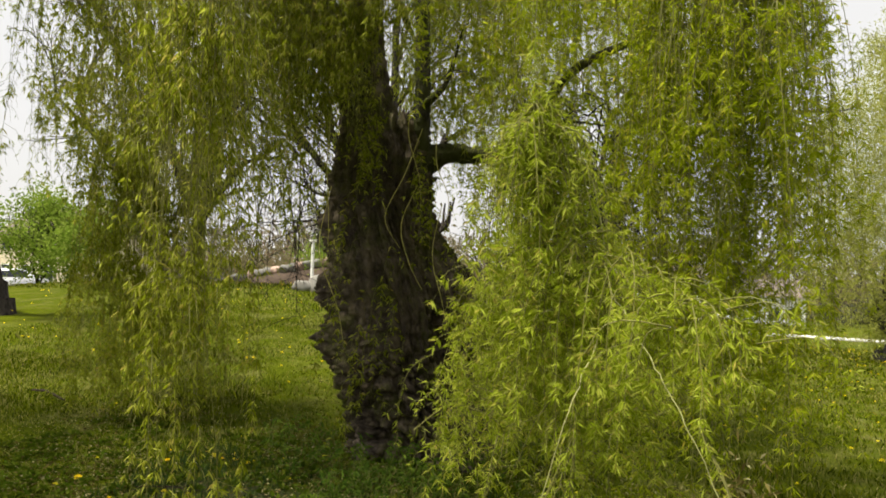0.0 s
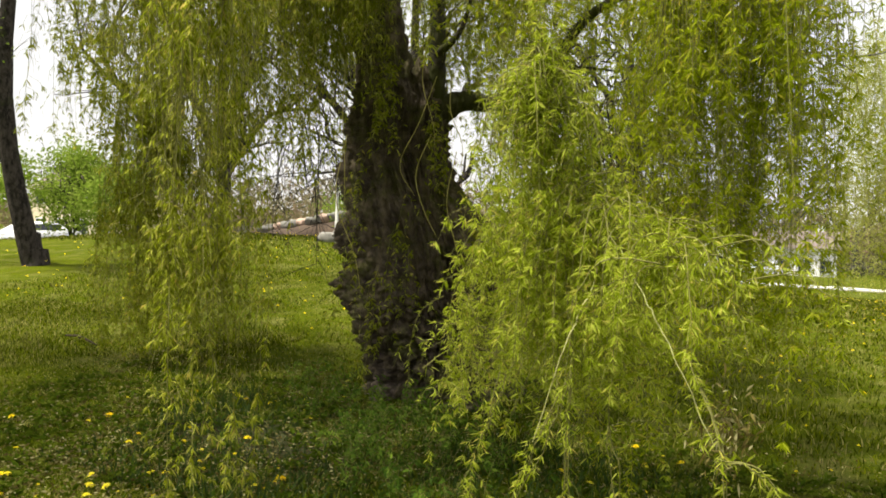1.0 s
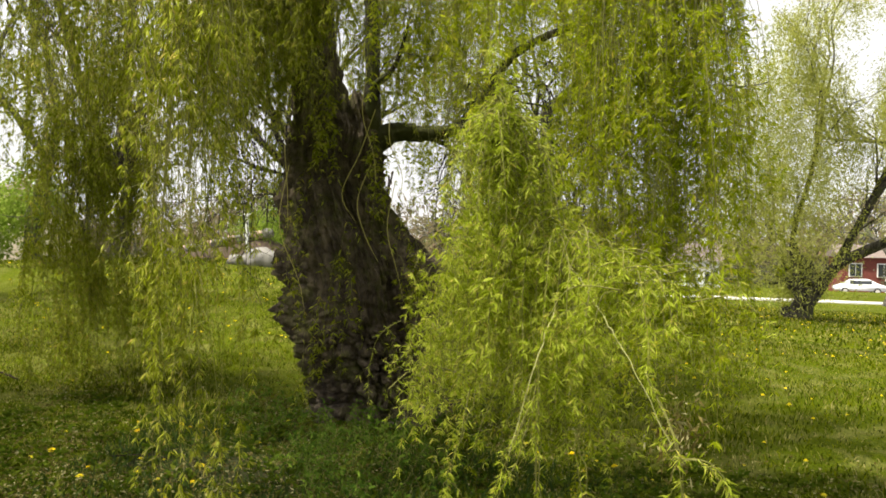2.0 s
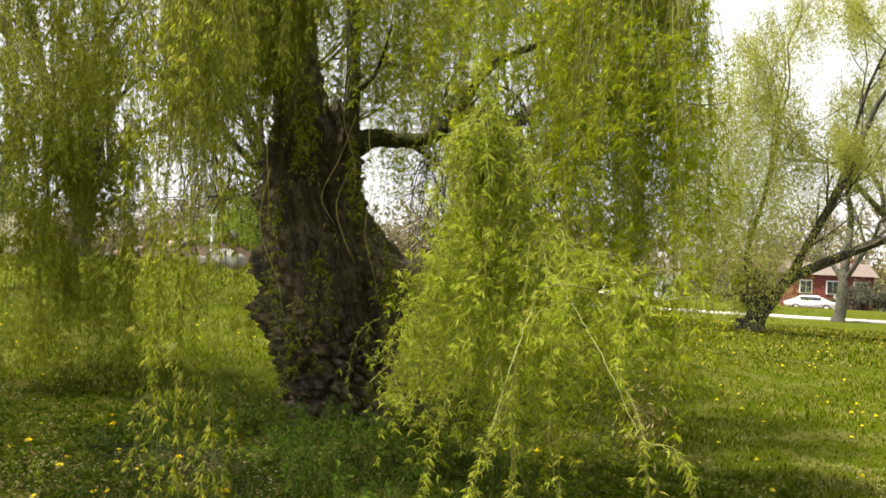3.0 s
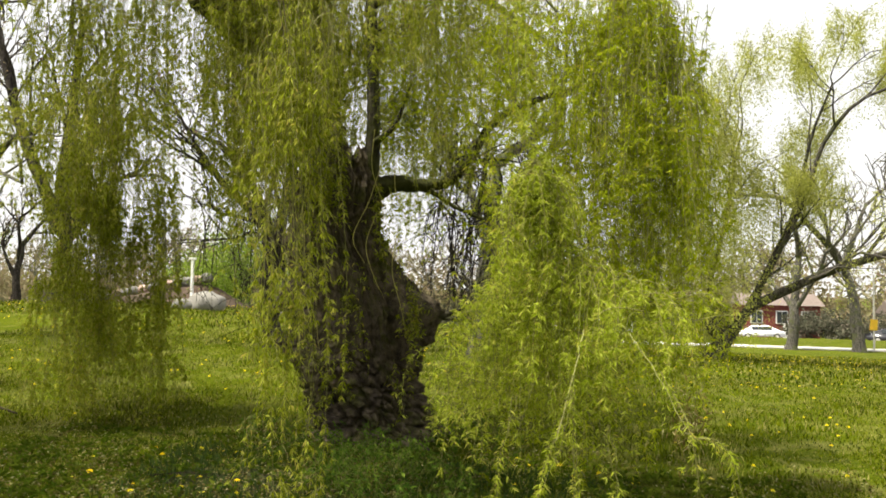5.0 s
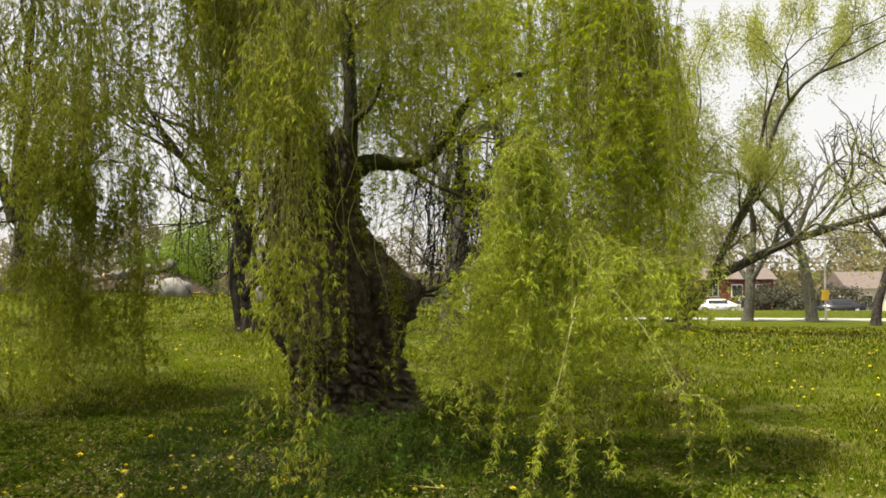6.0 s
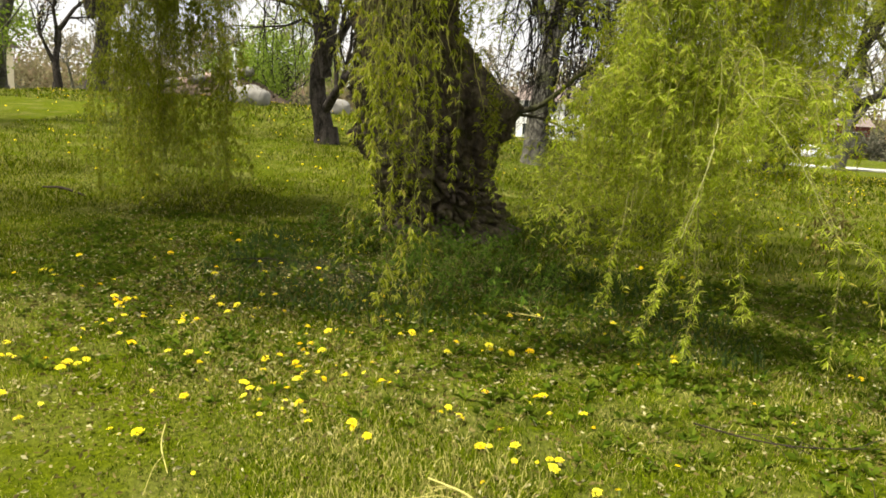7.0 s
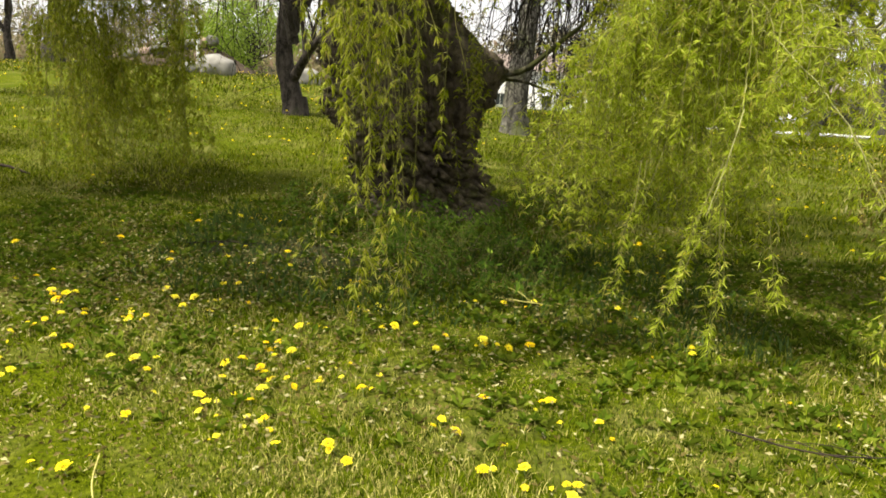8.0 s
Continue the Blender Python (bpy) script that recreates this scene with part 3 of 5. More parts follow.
# hanging curtains: x, y, half-widths, top, lowest and highest tip, count, spacing of leaves
CURTAINS = [
    ("near", -1.52, 3.16, 0.18, 0.17, 3.3, 0.2, 1.2, 26, 0.028),
    ("near_high", -1.57, 3.2, 0.3, 0.28, 3.7, 1.3, 2.4, 32, 0.028),
    ("mid_left", -2.3, 4.45, 0.22, 0.28, 4.3, 1.9, 2.8, 30, 0.026),
    ("trunk_top", -2.7, 5.65, 0.6, 0.35, 5.0, 2.6, 3.2, 210, 0.03),
    ("near_top", -2.3, 4.2, 0.8, 0.6, 4.6, 2.6, 3.4, 70, 0.032),
    ("trunk_side", -3.6, 6.6, 0.5, 0.6, 4.6, 2.0, 3.0, 90, 0.03),
    ("far", -5.12, 6.45, 0.82, 0.6, 3.4, 0.1, 1.0, 205, 0.027),
    ("far_high", -5.3, 6.3, 1.2, 0.9, 4.6, 2.3, 3.3, 75, 0.034),
    ("far_left", -6.3, 7.0, 0.9, 0.9, 4.8, 2.4, 3.3, 90, 0.034),
    ("mid_low", -0.25, 5.2, 0.85, 0.6, 2.1, 0.3, 1.0, 120, 0.032),
    ("mid_high", -0.35, 5.0, 0.55, 0.5, 4.3, 1.7, 2.6, 55, 0.032),
    ("side", 0.44, 5.0, 0.52, 0.7, 4.2, 0.7, 2.0, 215, 0.032),
    ("side_back", 0.35, 7.0, 0.9, 1.0, 4.4, 0.7, 2.2, 110, 0.036),
    ("crown_front", -2.0, 5.2, 1.3, 0.9, 5.2, 3.1, 3.8, 150, 0.036),
    ("crown_mid", -1.2, 5.8, 0.8, 0.6, 5.0, 2.8, 3.6, 85, 0.034),
    ("limb_side", -1.35, 6.6, 0.5, 0.3, 3.5, 2.5, 2.8, 45, 0.034),
    ("crown_behind", -1.5, 8.2, 1.3, 0.8, 5.2, 2.1, 3.1, 220, 0.036),
    ("crown_core", -2.4, 7.5, 0.9, 0.6, 5.4, 2.9, 3.6, 130, 0.034),
    # crown_shade rows: unseen strands added above the view to shade the lawn
    ("crown_shade_left", -9.4, 7.2, 1.6, 1.3, 6.2, 5.0, 5.6, 150, 0.045),
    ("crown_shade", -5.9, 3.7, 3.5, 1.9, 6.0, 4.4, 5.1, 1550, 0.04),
    ("crown_far", -6.6, 6.2, 1.8, 1.6, 6.2, 4.6, 5.4, 140, 0.045),
    ("crown_left", -4.0, 5.3, 1.2, 1.0, 4.9, 2.2, 3.3, 150, 0.036),
    ("crown_back", -2.6, 9.4, 2.4, 1.1, 5.6, 2.9, 3.9, 120, 0.045),
    ("crown_top", -2.9, 6.8, 1.8, 1.6, 7.2, 4.4, 5.6, 120, 0.05),
    ("crown_right", -0.4, 6.2, 0.9, 0.9, 4.9, 2.9, 3.9, 60, 0.040),
]


# strands with the darker, browner leaf, whose colour holds their shade
SHADED_OLIVE = {"far_left", "limb_side", "near", "near_high", "mid_left", "trunk_top", "near_top", "trunk_side", "far", "far_high", "crown_front", "crown_left", "crown_far", "crown_core"}


def bough(spec, seed):
    name, cx, cy, rx, ry, top, lo, hi, count, spacing = spec
    rng = np.random.default_rng(seed)
    lines = []
    heads = [(math.sqrt((k + 0.5) / 16), 2.4 * k + rng.normal(0, 0.2)) for k in range(16)]
    for _ in range(count):
        r, a = math.sqrt(rng.random()), rng.uniform(0, 6.283)
        if name.startswith("far"):      # strands hang in bunches, with gaps between
            r, a = heads[rng.integers(0, 16)]
        x, y = cx + rx * r * math.cos(a), cy + ry * r * math.sin(a)
        if name.startswith("far"):
            x, y = x + rng.normal(0, 0.12), y + rng.normal(0, 0.12)
        z = min(top + rng.normal(0, 0.4 if name == "far" else 0.2) - 0.5 * r * r, 7.4 - 0.29 * ((x + 2.3) ** 2 + (y - 6.8) ** 2) + rng.normal(0, 0.12))
        z = max(z, hi + 0.4)
        tip = rng.uniform(lo, hi) if rng.random() < 0.7 else rng.uniform(hi, hi + 0.5 * (top - hi))
        g = float(height(x, y)) + 0.12
        drop = z - max(tip, g)
        if drop < 0.25:
            continue
        arch = rng.normal(0, 0.1, 3) + np.array([x - cx, y - cy, 0]) * 0.25
        lines.append(hanging_line((x - arch[0], y - arch[1], z), drop, arch, rng))
    wood, P, D, L = foliage(lines, rng, spacing * 2.3, 0.04 if name.startswith("near") else 0.048, per=4 if name.startswith("crown_s") else 9 if name.startswith("near") else 7, hang=0.5 if name in SHADED_OLIVE else 0.0)
    # the arching branches that carry the strands
    carriers = []
    every = np.vstack(LIMB_LINES)
    for k in range(2):
        a = rng.uniform(0, 6.283)
        end = np.array([cx + rx * 0.7 * math.cos(a), cy + ry * 0.7 * math.sin(a), 0.0])
        end[2] = max(hi + 0.5, min(top, 7.3 - 0.29 * ((end[0] + 2.3) ** 2 + (end[1] - 6.8) ** 2)) - 0.1)
        gap = np.linalg.norm(every - end, axis=1) + np.where(every[:, 2] < end[2] - 0.3, 4.0, 0)
        root = every[rng.choice(np.argsort(gap)[:12])]
        mid = root * 0.45 + end * 0.55 + np.array([0, 0, 0.18 * np.linalg.norm(root - end)])
        line = smooth_line([root, mid, end], 14)
        line[1:-1] += rng.normal(0, 0.012, (12, 3))
        carriers.append(tube(line, [0.009, 0.006, 0.002], 5))
    ob = part("bough", wood.mesh("bough", WILLOW_TWIG, True), willow, "thin yellowish drooping twigs")
    for BV, BF in carriers:
        part("branch", mesh_from("branch", BV, BF, WILLOW_BARK, True), ob)
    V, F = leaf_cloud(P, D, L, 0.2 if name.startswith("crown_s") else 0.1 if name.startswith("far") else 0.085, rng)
    part("leaves", mesh_from("leaves", V, F, SHADED_OLIVE_LEAF if name in SHADED_OLIVE else WILLOW_LEAF), ob, "fresh narrow yellow-green leaves", "stuff")


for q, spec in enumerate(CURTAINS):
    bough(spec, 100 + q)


# the low arched bough before the trunk, with its pale stems
def low_bough():
    rng = np.random.default_rng(7)
    SHIFT = np.array([-0.07, 0.36, 0.15])
    head = np.array([-0.18, 3.4, 2.42])
    lines = []
    for _ in range(84):      # dome of thin strands under the head
        a, r = rng.uniform(0, 6.283), rng.uniform(0.03, 0.36)
        out = np.array([math.cos(a) * r + 0.03, math.sin(a) * r + 0.08, 0])
        z = head[2] - abs(rng.normal(0, 0.1)) - 0.5 * r
        lines.append(hanging_line((head[0], head[1], z), rng.uniform(0.3, 0.95), out, rng, 13))
    lines.append(smooth_line([(-0.3, 4.1, 4.3), (-0.3, 3.9, 3.4), (-0.25, 3.6, 2.75), (-0.18, 3.45, 2.42)], 20))
    lines.append(smooth_line([(-0.4, 4.2, 4.2), (-0.36, 3.95, 3.3), (-0.3, 3.7, 2.7), (-0.2, 3.5, 2.4)], 20))
    spine = smooth_line([(-0.72, 4.2, 1.3), (-0.45, 3.9, 1.5), (-0.15, 3.65, 1.62), (0.12, 3.5, 1.68), (0.34, 3.3, 1.55), (0.58, 3.12, 1.42)], 60)
    for _ in range(150):     # skirt that hangs from the lower fork
        c = spine[rng.integers(8, 60)] + rng.normal(0, 0.06, 3)
        if c[0] > 0.25 and rng.random() < 0.5:
            continue
        a = rng.uniform(0, 6.283)
        out = np.array([math.cos(a) * rng.uniform(0.08, 0.36), math.sin(a) * rng.uniform(0.08, 0.34) - 0.05, 0])
        lines.append(hanging_line(c, c[2] - rng.uniform(0.7, 1.3) - (0.3 if c[0] > 0.3 else 0), out, rng, 12))
    for _ in range(120):     # low mass towards the trunk
        p = np.array([rng.uniform(-1.0, 0.3), rng.uniform(3.7, 4.8), 0])
        p[2] = 1.45 - 0.3 * abs(p[0] + 0.15) - rng.uniform(0, 0.7)
        if p[2] > 0.7:
            lines.append(hanging_line(p, p[2] - rng.uniform(0.45, 0.95), rng.normal(0, 0.16, 3), rng))
    lines = [np.asarray(ln) + SHIFT for ln in lines]
    wood, P, D, L = foliage(lines, rng, 0.05, 0.046, per=8, reach=1.2, dense=True)
    sparse = []
    for pts, copies in (
        ([(0.0, 3.6, 1.1), (-0.1, 3.45, 0.75), (-0.25, 3.3, 0.3)], 3),
        ([(0.0, 3.6, 1.05), (0.02, 3.5, 0.6), (0.0, 3.45, 0.2)], 3),
        ([(0.2, 3.45, 0.95), (0.24, 3.45, 0.7), (0.28, 3.42, 0.48)], 2),
        ([(0.46, 3.45, 1.25), (0.6, 3.3, 0.93), (0.63, 3.25, 0.6), (0.63, 3.2, 0.28)], 2),
        ([(0.6, 3.3, 0.93), (0.75, 3.28, 0.9), (0.83, 3.25, 0.65), (0.85, 3.25, 0.42)], 2),
        ([(-0.35, 3.75, 1.05), (-0.4, 3.65, 0.7), (-0.42, 3.6, 0.42)], 2),
    ):
        for _ in range(copies):
            line = smooth_line(pts, 16)
            sparse.append(line + np.cumsum(rng.normal(0, 0.006, line.shape), axis=0))
    w2, P2, D2, L2 = foliage(sparse, rng, 0.04, 0.044, True, 5, reach=0.6, dense=True)
    wood.put(np.vstack(w2.V), np.vstack(w2.F))
    P, D, L = np.vstack([P, P2]), np.vstack([D, D2]), np.concatenate([L, L2])
    stems = [
        ([(-0.18, 3.5, 2.3), (-0.04, 3.52, 2.15), (0.05, 3.55, 1.95), (0.12, 3.5, 1.6), (0.12, 3.35, 1.32), (0.08, 3.1, 1.1), (-0.02, 3.02, 0.7)], [0.0045, 0.004, 0.0032, 0.0018]),
        ([(0.1, 3.5, 1.62), (0.28, 3.25, 1.4), (0.43, 3.09, 1.21), (0.51, 3.04, 1.09), (0.67, 2.97, 0.8)], [0.0026, 0.0022, 0.0018]),
        ([(-0.75, 4.3, 1.35), (-0.5, 3.95, 1.52), (-0.25, 3.7, 1.63), (0.05, 3.55, 1.68)], [0.006, 0.005, 0.004]),
    ]
    ob = part("bough", wood.mesh("bough", WILLOW_TWIG, True), willow, "low arching bough of drooping twigs")
    for pts, rr in stems:
        line = smooth_line(pts, 40) + SHIFT
        line += np.cumsum(rng.normal(0, 0.0032, line.shape), axis=0)
        part("stem", mesh_from("stem", *tube(line, rr, 6, 0.12, 3), PALE_TWIG, True), ob, "pale bare stem")
    k = 260
    c = np.array([0.62, 3.45, 1.0]) + rng.normal(0, 1, (k, 3)) * np.array([0.045, 0.035, 0.085])
    V, F = leaf_cloud(c, rng.normal(size=(k, 3)) + np.array([[0, 0, -0.8]]), rng.uniform(0.025, 0.05, k), 0.12, rng)
    part("dry_tuft", mesh_from("dry_tuft", V, F, LITTER), ob, "dry brown leaves at a strand's bend", "stuff")
    V, F = leaf_cloud(P, D, L, 0.07, rng)
    part("leaves", mesh_from("leaves", V, F, LIT_BOUGH_LEAF), ob, "fresh narrow pale green leaves", "stuff")


low_bough()


# short leafy shoots on the trunk and round its foot
def trunk_shoots():
    rng = np.random.default_rng(19)
    lines = []
    hung = 80
    for _ in range(hung):
        a = rng.uniform(math.pi * 1.05, math.pi * 1.95)
        z = rng.uniform(0.7, 3.1)
        c = rng.integers(0, 6)
        if rng.random() < 0.8:
            a = (1.2, 1.36, 1.45, 1.62, 1.75, 1.3)[c] * math.pi + rng.normal(0, 0.13)
            z = (2.2, 3.0, 1.5, 2.6, 1.75, 0.95)[c] + rng.normal(0, 0.2)
        r = 0.66 if z < 1.8 else 0.56
        p = at_trunk(-0.1 + r * math.cos(a), r * math.sin(a) - 0.04, z)
        out = (U * math.cos(a) + W * math.sin(a)) * rng.uniform(0.05, 0.16)
        lines.append(hanging_line(p, rng.uniform(0.12, 0.75), out, rng, 8))
    for _ in range(240):
        a = rng.uniform(math.pi * 0.95, math.pi * 2.05)
        p = at_trunk(rng.uniform(0.75, 1.4) * math.cos(a), rng.uniform(0.75, 1.6) * math.sin(a), 0.12)
        if rng.random() < 0.4:
            p = np.array([rng.choice([-2.1, -1.65, -1.3, -0.9]) + rng.normal(0, 0.13), rng.normal(5.25, 0.2), 0])
        p[2] = float(height(p[0], p[1]))
        s = np.linspace(0, 1, 6)[:, None]
        d = np.array([rng.normal(0, 0.12), rng.normal(0, 0.12), rng.uniform(0.1, 0.36)])
        lines.append(p + d * s + np.array([0.08, 0, -0.05]) * s ** 2)
    low = len(lines)
    for _ in range(45):
        c = rng.integers(0, 4)
        p = np.array([(-1.85, -1.5, -1.2, -0.95)[c] + rng.normal(0, 0.12), (4.85, 4.6, 4.75, 4.45)[c] + rng.normal(0, 0.12), 0])
        p[2] = float(height(p[0], p[1]))
        s = np.linspace(0, 1, 6)[:, None]
        lines.append(p + np.array([rng.normal(0, 0.12), rng.normal(0, 0.12), rng.uniform(0.15, 0.45)]) * s + np.array([0.06, 0, -0.06]) * s ** 2)
    for rows, mat, label in ((lines[:hung], SHADED_OLIVE_LEAF, "leafy twigs hanging down the bark"), (lines[hung:], SHOOT_LEAF, "short leafy shoots round the trunk's foot")):
        wood, P, D, L = foliage(rows, rng, 0.045, 0.05, per=3, stem=0.0014)
        ob = part("shoot_growth", wood.mesh("shoot_growth", WILLOW_TWIG, True), willow, label, "stuff")
        V, F = leaf_cloud(P, D, L, 0.14, rng)
        part("leaves", mesh_from("leaves", V, F, mat), ob, "small green leaves", "stuff")


trunk_shoots()


# bare hanging twigs inside the crown
def bare_growth(boxes):
    rng = np.random.default_rng(29)
    for x0, x1, y0, y1, z0, z1, n in boxes:
        wood = Pile()
        for _ in range(n):
            p = np.array([rng.uniform(x0, x1), rng.uniform(y0, y1), rng.uniform(z0, z1)])
            ln = hanging_line(p, rng.uniform(0.4, 1.5), rng.normal(0, 0.25, 3), rng, 10)
            wood.put(*tube(ln, [0.009, 0.006, 0.002], 3))
            P, T = along(ln, 0.11, rng)
            for q, t in zip(P, T):
                d = np.cross(t, rng.normal(size=3)) * 0.8 + t * 0.6 + rng.normal(0, 0.2, 3)
                k = rng.uniform(0.08, 0.3)
                s = np.linspace(0, 1, 4)[:, None]
                wood.put(*tube(q + d * k * s + np.array([0, 0, -0.5]) * k * s ** 2, [0.0045, 0.0015], 3))
        part("twig_growth", wood.mesh("twig_growth", TREE_BARK, True), willow, "bare dark hanging twigs", "stuff")


# thin pale twigs that hang before the trunk
def trunk_strings():
    rng = np.random.default_rng(31)
    for k in range(7):
        u = rng.uniform(-0.7, 0.35)
        z0, drop = rng.uniform(2.2, 3.2), rng.uniform(0.5, 1.3)
        bow, slip = rng.normal(0, 0.06), rng.normal(0.03, 0.08)
        w0 = -0.74 - rng.uniform(0, 0.12)
        line = smooth_line([at_trunk(u, w0 + 0.1, z0), at_trunk(u + bow, w0, z0 - 0.4 * drop), at_trunk(u + bow + slip, w0 - 0.04, z0 - 0.75 * drop), at_trunk(u + slip, w0, z0 - drop)], 16)
        part("twig", mesh_from("twig", *tube(line, [0.004, 0.0035, 0.002], 4), STRAW, True), willow, "pale bare hanging twig")


trunk_strings()
bare_growth([(-1.7, -0.3, 7.2, 8.8, 2.3, 3.5, 120), (-4.6, -3.1, 7.0, 8.6, 2.4, 3.6, 70), (-1.5, -0.2, 7.5, 8.8, 1.7, 2.7, 80)])


# ---------------------------------------------------------------- other trees
def grow(base, heading, length, radius, levels, rng, wood, tips, lean=0.0, spreadness=0.55, sides=7, droop=0.0):
    """A branching stem with tapering limbs."""
    n = 7
    d = np.array(heading, dtype=float)
    d /= np.linalg.norm(d)
    P = [np.array(base, dtype=float)]
    for s in range(n):
        d = d + rng.normal(0, 0.09, 3) + np.array([0, 0, 0.03 - droop])
        d /= np.linalg.norm(d)
        P.append(P[-1] + d * length / n)
    P = np.array(P)
    wood.put(*tube(smooth_line(P, n * 2), [radius, radius * 0.75, radius * 0.5], max(3, sides)))
    if levels == 0:
        tips.append(P)
        return
    kids = 3 if levels > 2 else 4
    for k in range(kids):
        f = rng.uniform(0.4, 0.98) if k else 1.0
        p = P[min(n, int(f * n))]
        out = np.cross(d, rng.normal(size=3))
        out /= np.linalg.norm(out) + 1e-9
        h = d * (1 - spreadness) + out * spreadness * rng.uniform(0.7, 1.2) + np.array([0, 0, 0.12 - droop])
        grow(p, h, length * rng.uniform(0.55, 0.78), radius * (0.5 if k else 0.6), levels - 1, rng, wood, tips, lean, spreadness, sides - 1, droop)


def tree(name, x, y, tall, radius, heading, seed, bark, leaf, label, levels=4, leaves=14, size=0.09, spreadness=0.55, weep=0.0, first=0.42, extra=(), veil=None):
    rng = np.random.default_rng(seed)
    z = float(height(x, y))
    ob = thing(name, (x, y, z), label, "tree")
    wood, tips = Pile(), []
    base = np.array([x, y, z - 0.1])
    grow(base, heading, tall * first, radius, levels, rng, wood, tips, spreadness=spreadness, sides=10)
    for pts, r0, lev in extra:
        line = smooth_line(np.array(pts), 16)
        wood.put(*tube(line, [r0, r0 * 0.75, r0 * 0.45], 9, 0.05, seed))
        for f in (5, 8, 11, 13, 15):
            h = (line[f] - line[f - 1]) / np.linalg.norm(line[f] - line[f - 1]) + rng.normal(0, 0.5, 3) + np.array([0, 0, 0.35])
            grow(line[f], h, max(r0 * 14, 1.9) * rng.uniform(0.6, 1), r0 * 0.35, lev, rng, wood, tips, spreadness=0.5, sides=5)
    V, F = tube([base, base + np.array([0, 0, 0.12]), base + np.array([0, 0, 0.4])], [radius * 1.5, radius * 1.2, radius * 1.0], 10)
    wood.put(V, F)
    part("trunk", wood.mesh("trunk", bark, True), ob)
    if leaves:
        LP, LD, LL = [], [], []
        for P in tips:
            rows = [P]
            if weep:
                rows += [hanging_line(P[k], weep * rng.uniform(0.4, 1.2), rng.normal(0, 0.1, 3), rng, 6) for k in (2, 4, 6, 7)]
            for r in rows:
                k = leaves
                t = rng.integers(1, len(r), k)
                LP.append(r[t] + rng.normal(0, 0.06, (k, 3)))
                LD.append(rng.normal(size=(k, 3)) + np.array([[0, 0, -0.5 if weep else 0.1]]))
                LL.append(size * rng.uniform(0.5, 1.3, k))
        if veil:
            vx, vy, rx, ry, top, lo, hi, n = veil
            for _ in range(n):
                a, r = rng.uniform(0, 6.283), math.sqrt(rng.random())
                p = np.array([vx + rx * r * math.cos(a), vy + ry * r * math.sin(a), top - 1.2 * r * r + rng.normal(0, 0.3)])
                q = hanging_line(p, max(0.3, p[2] - rng.uniform(lo, hi)), rng.normal(0, 0.2, 3), rng, 16)
                t = rng.integers(0, 16, 60)
                LP.append(q[t] + rng.normal(0, 0.07, (60, 3)))
                LD.append(rng.normal(size=(60, 3)) + np.array([[0, 0, -0.5]]))
                LL.append(size * rng.uniform(0.5, 1.3, 60))
        V, F = leaf_cloud(np.vstack(LP), np.vstack(LD), np.concatenate(LL), 0.12 if weep else 0.3, rng)
        part("crown", mesh_from("crown", V, F, leaf), ob, "sparse spring leaves", "stuff")
    return ob


def G3(x, y, z):
    return (x, y, z + float(height(x, y)))


tree("park_tree", -12.58, 10.25, 9, 0.2, (-0.12, -0.15, 1), 11, TREE_BARK, SPRING_LEAF, "dark leaning park tree with bare lower trunk", leaves=8, levels=0, first=0.08,
     extra=[([(-12.58, 10.25, 0.3), (-12.74, 10.05, 1.5), (-12.88, 9.86, 2.8), (-12.94, 9.8, 4.3), (-12.85, 9.85, 6.0), (-12.6, 9.9, 8.0)], 0.21, 3),
            ([(-12.85, 9.9, 2.5), (-13.2, 9.6, 3.3), (-13.7, 9.3, 4.2), (-14.1, 9.0, 5.6)], 0.1, 2)])
tree("park_tree", -15.2, 17.9, 12, 0.3, (0.02, 0, 1), 12, TREE_BARK, BUD_LEAF, "tall dark park tree just coming into leaf", levels=4, leaves=6, first=0.21, spreadness=0.35,
     extra=[([G3(-15.2, 17.9, 2.0), G3(-15.5, 17.85, 3.0), G3(-16.3, 17.8, 4.6), G3(-16.9, 17.7, 6.5), G3(-17.4, 17.6, 8.5)], 0.2, 2),
            ([G3(-15.2, 17.9, 2.2), G3(-15.1, 17.9, 3.6), G3(-14.9, 17.9, 5.6), G3(-14.6, 17.8, 8.0)], 0.19, 2)])
tree("park_tree", -20.6, 20.0, 12, 0.3, (0.0, 0.05, 1), 13, PALE_BARK, BUD_LEAF, "grey-barked park tree with bare branches", levels=5, leaves=4)
tree("young_tree", -18.0, 19.6, 7, 0.14, (0.05, 0.1, 1), 14, TREE_BARK, BUD_LEAF, "young bare branching tree on the slope", leaves=4, first=0.3, spreadness=0.5)
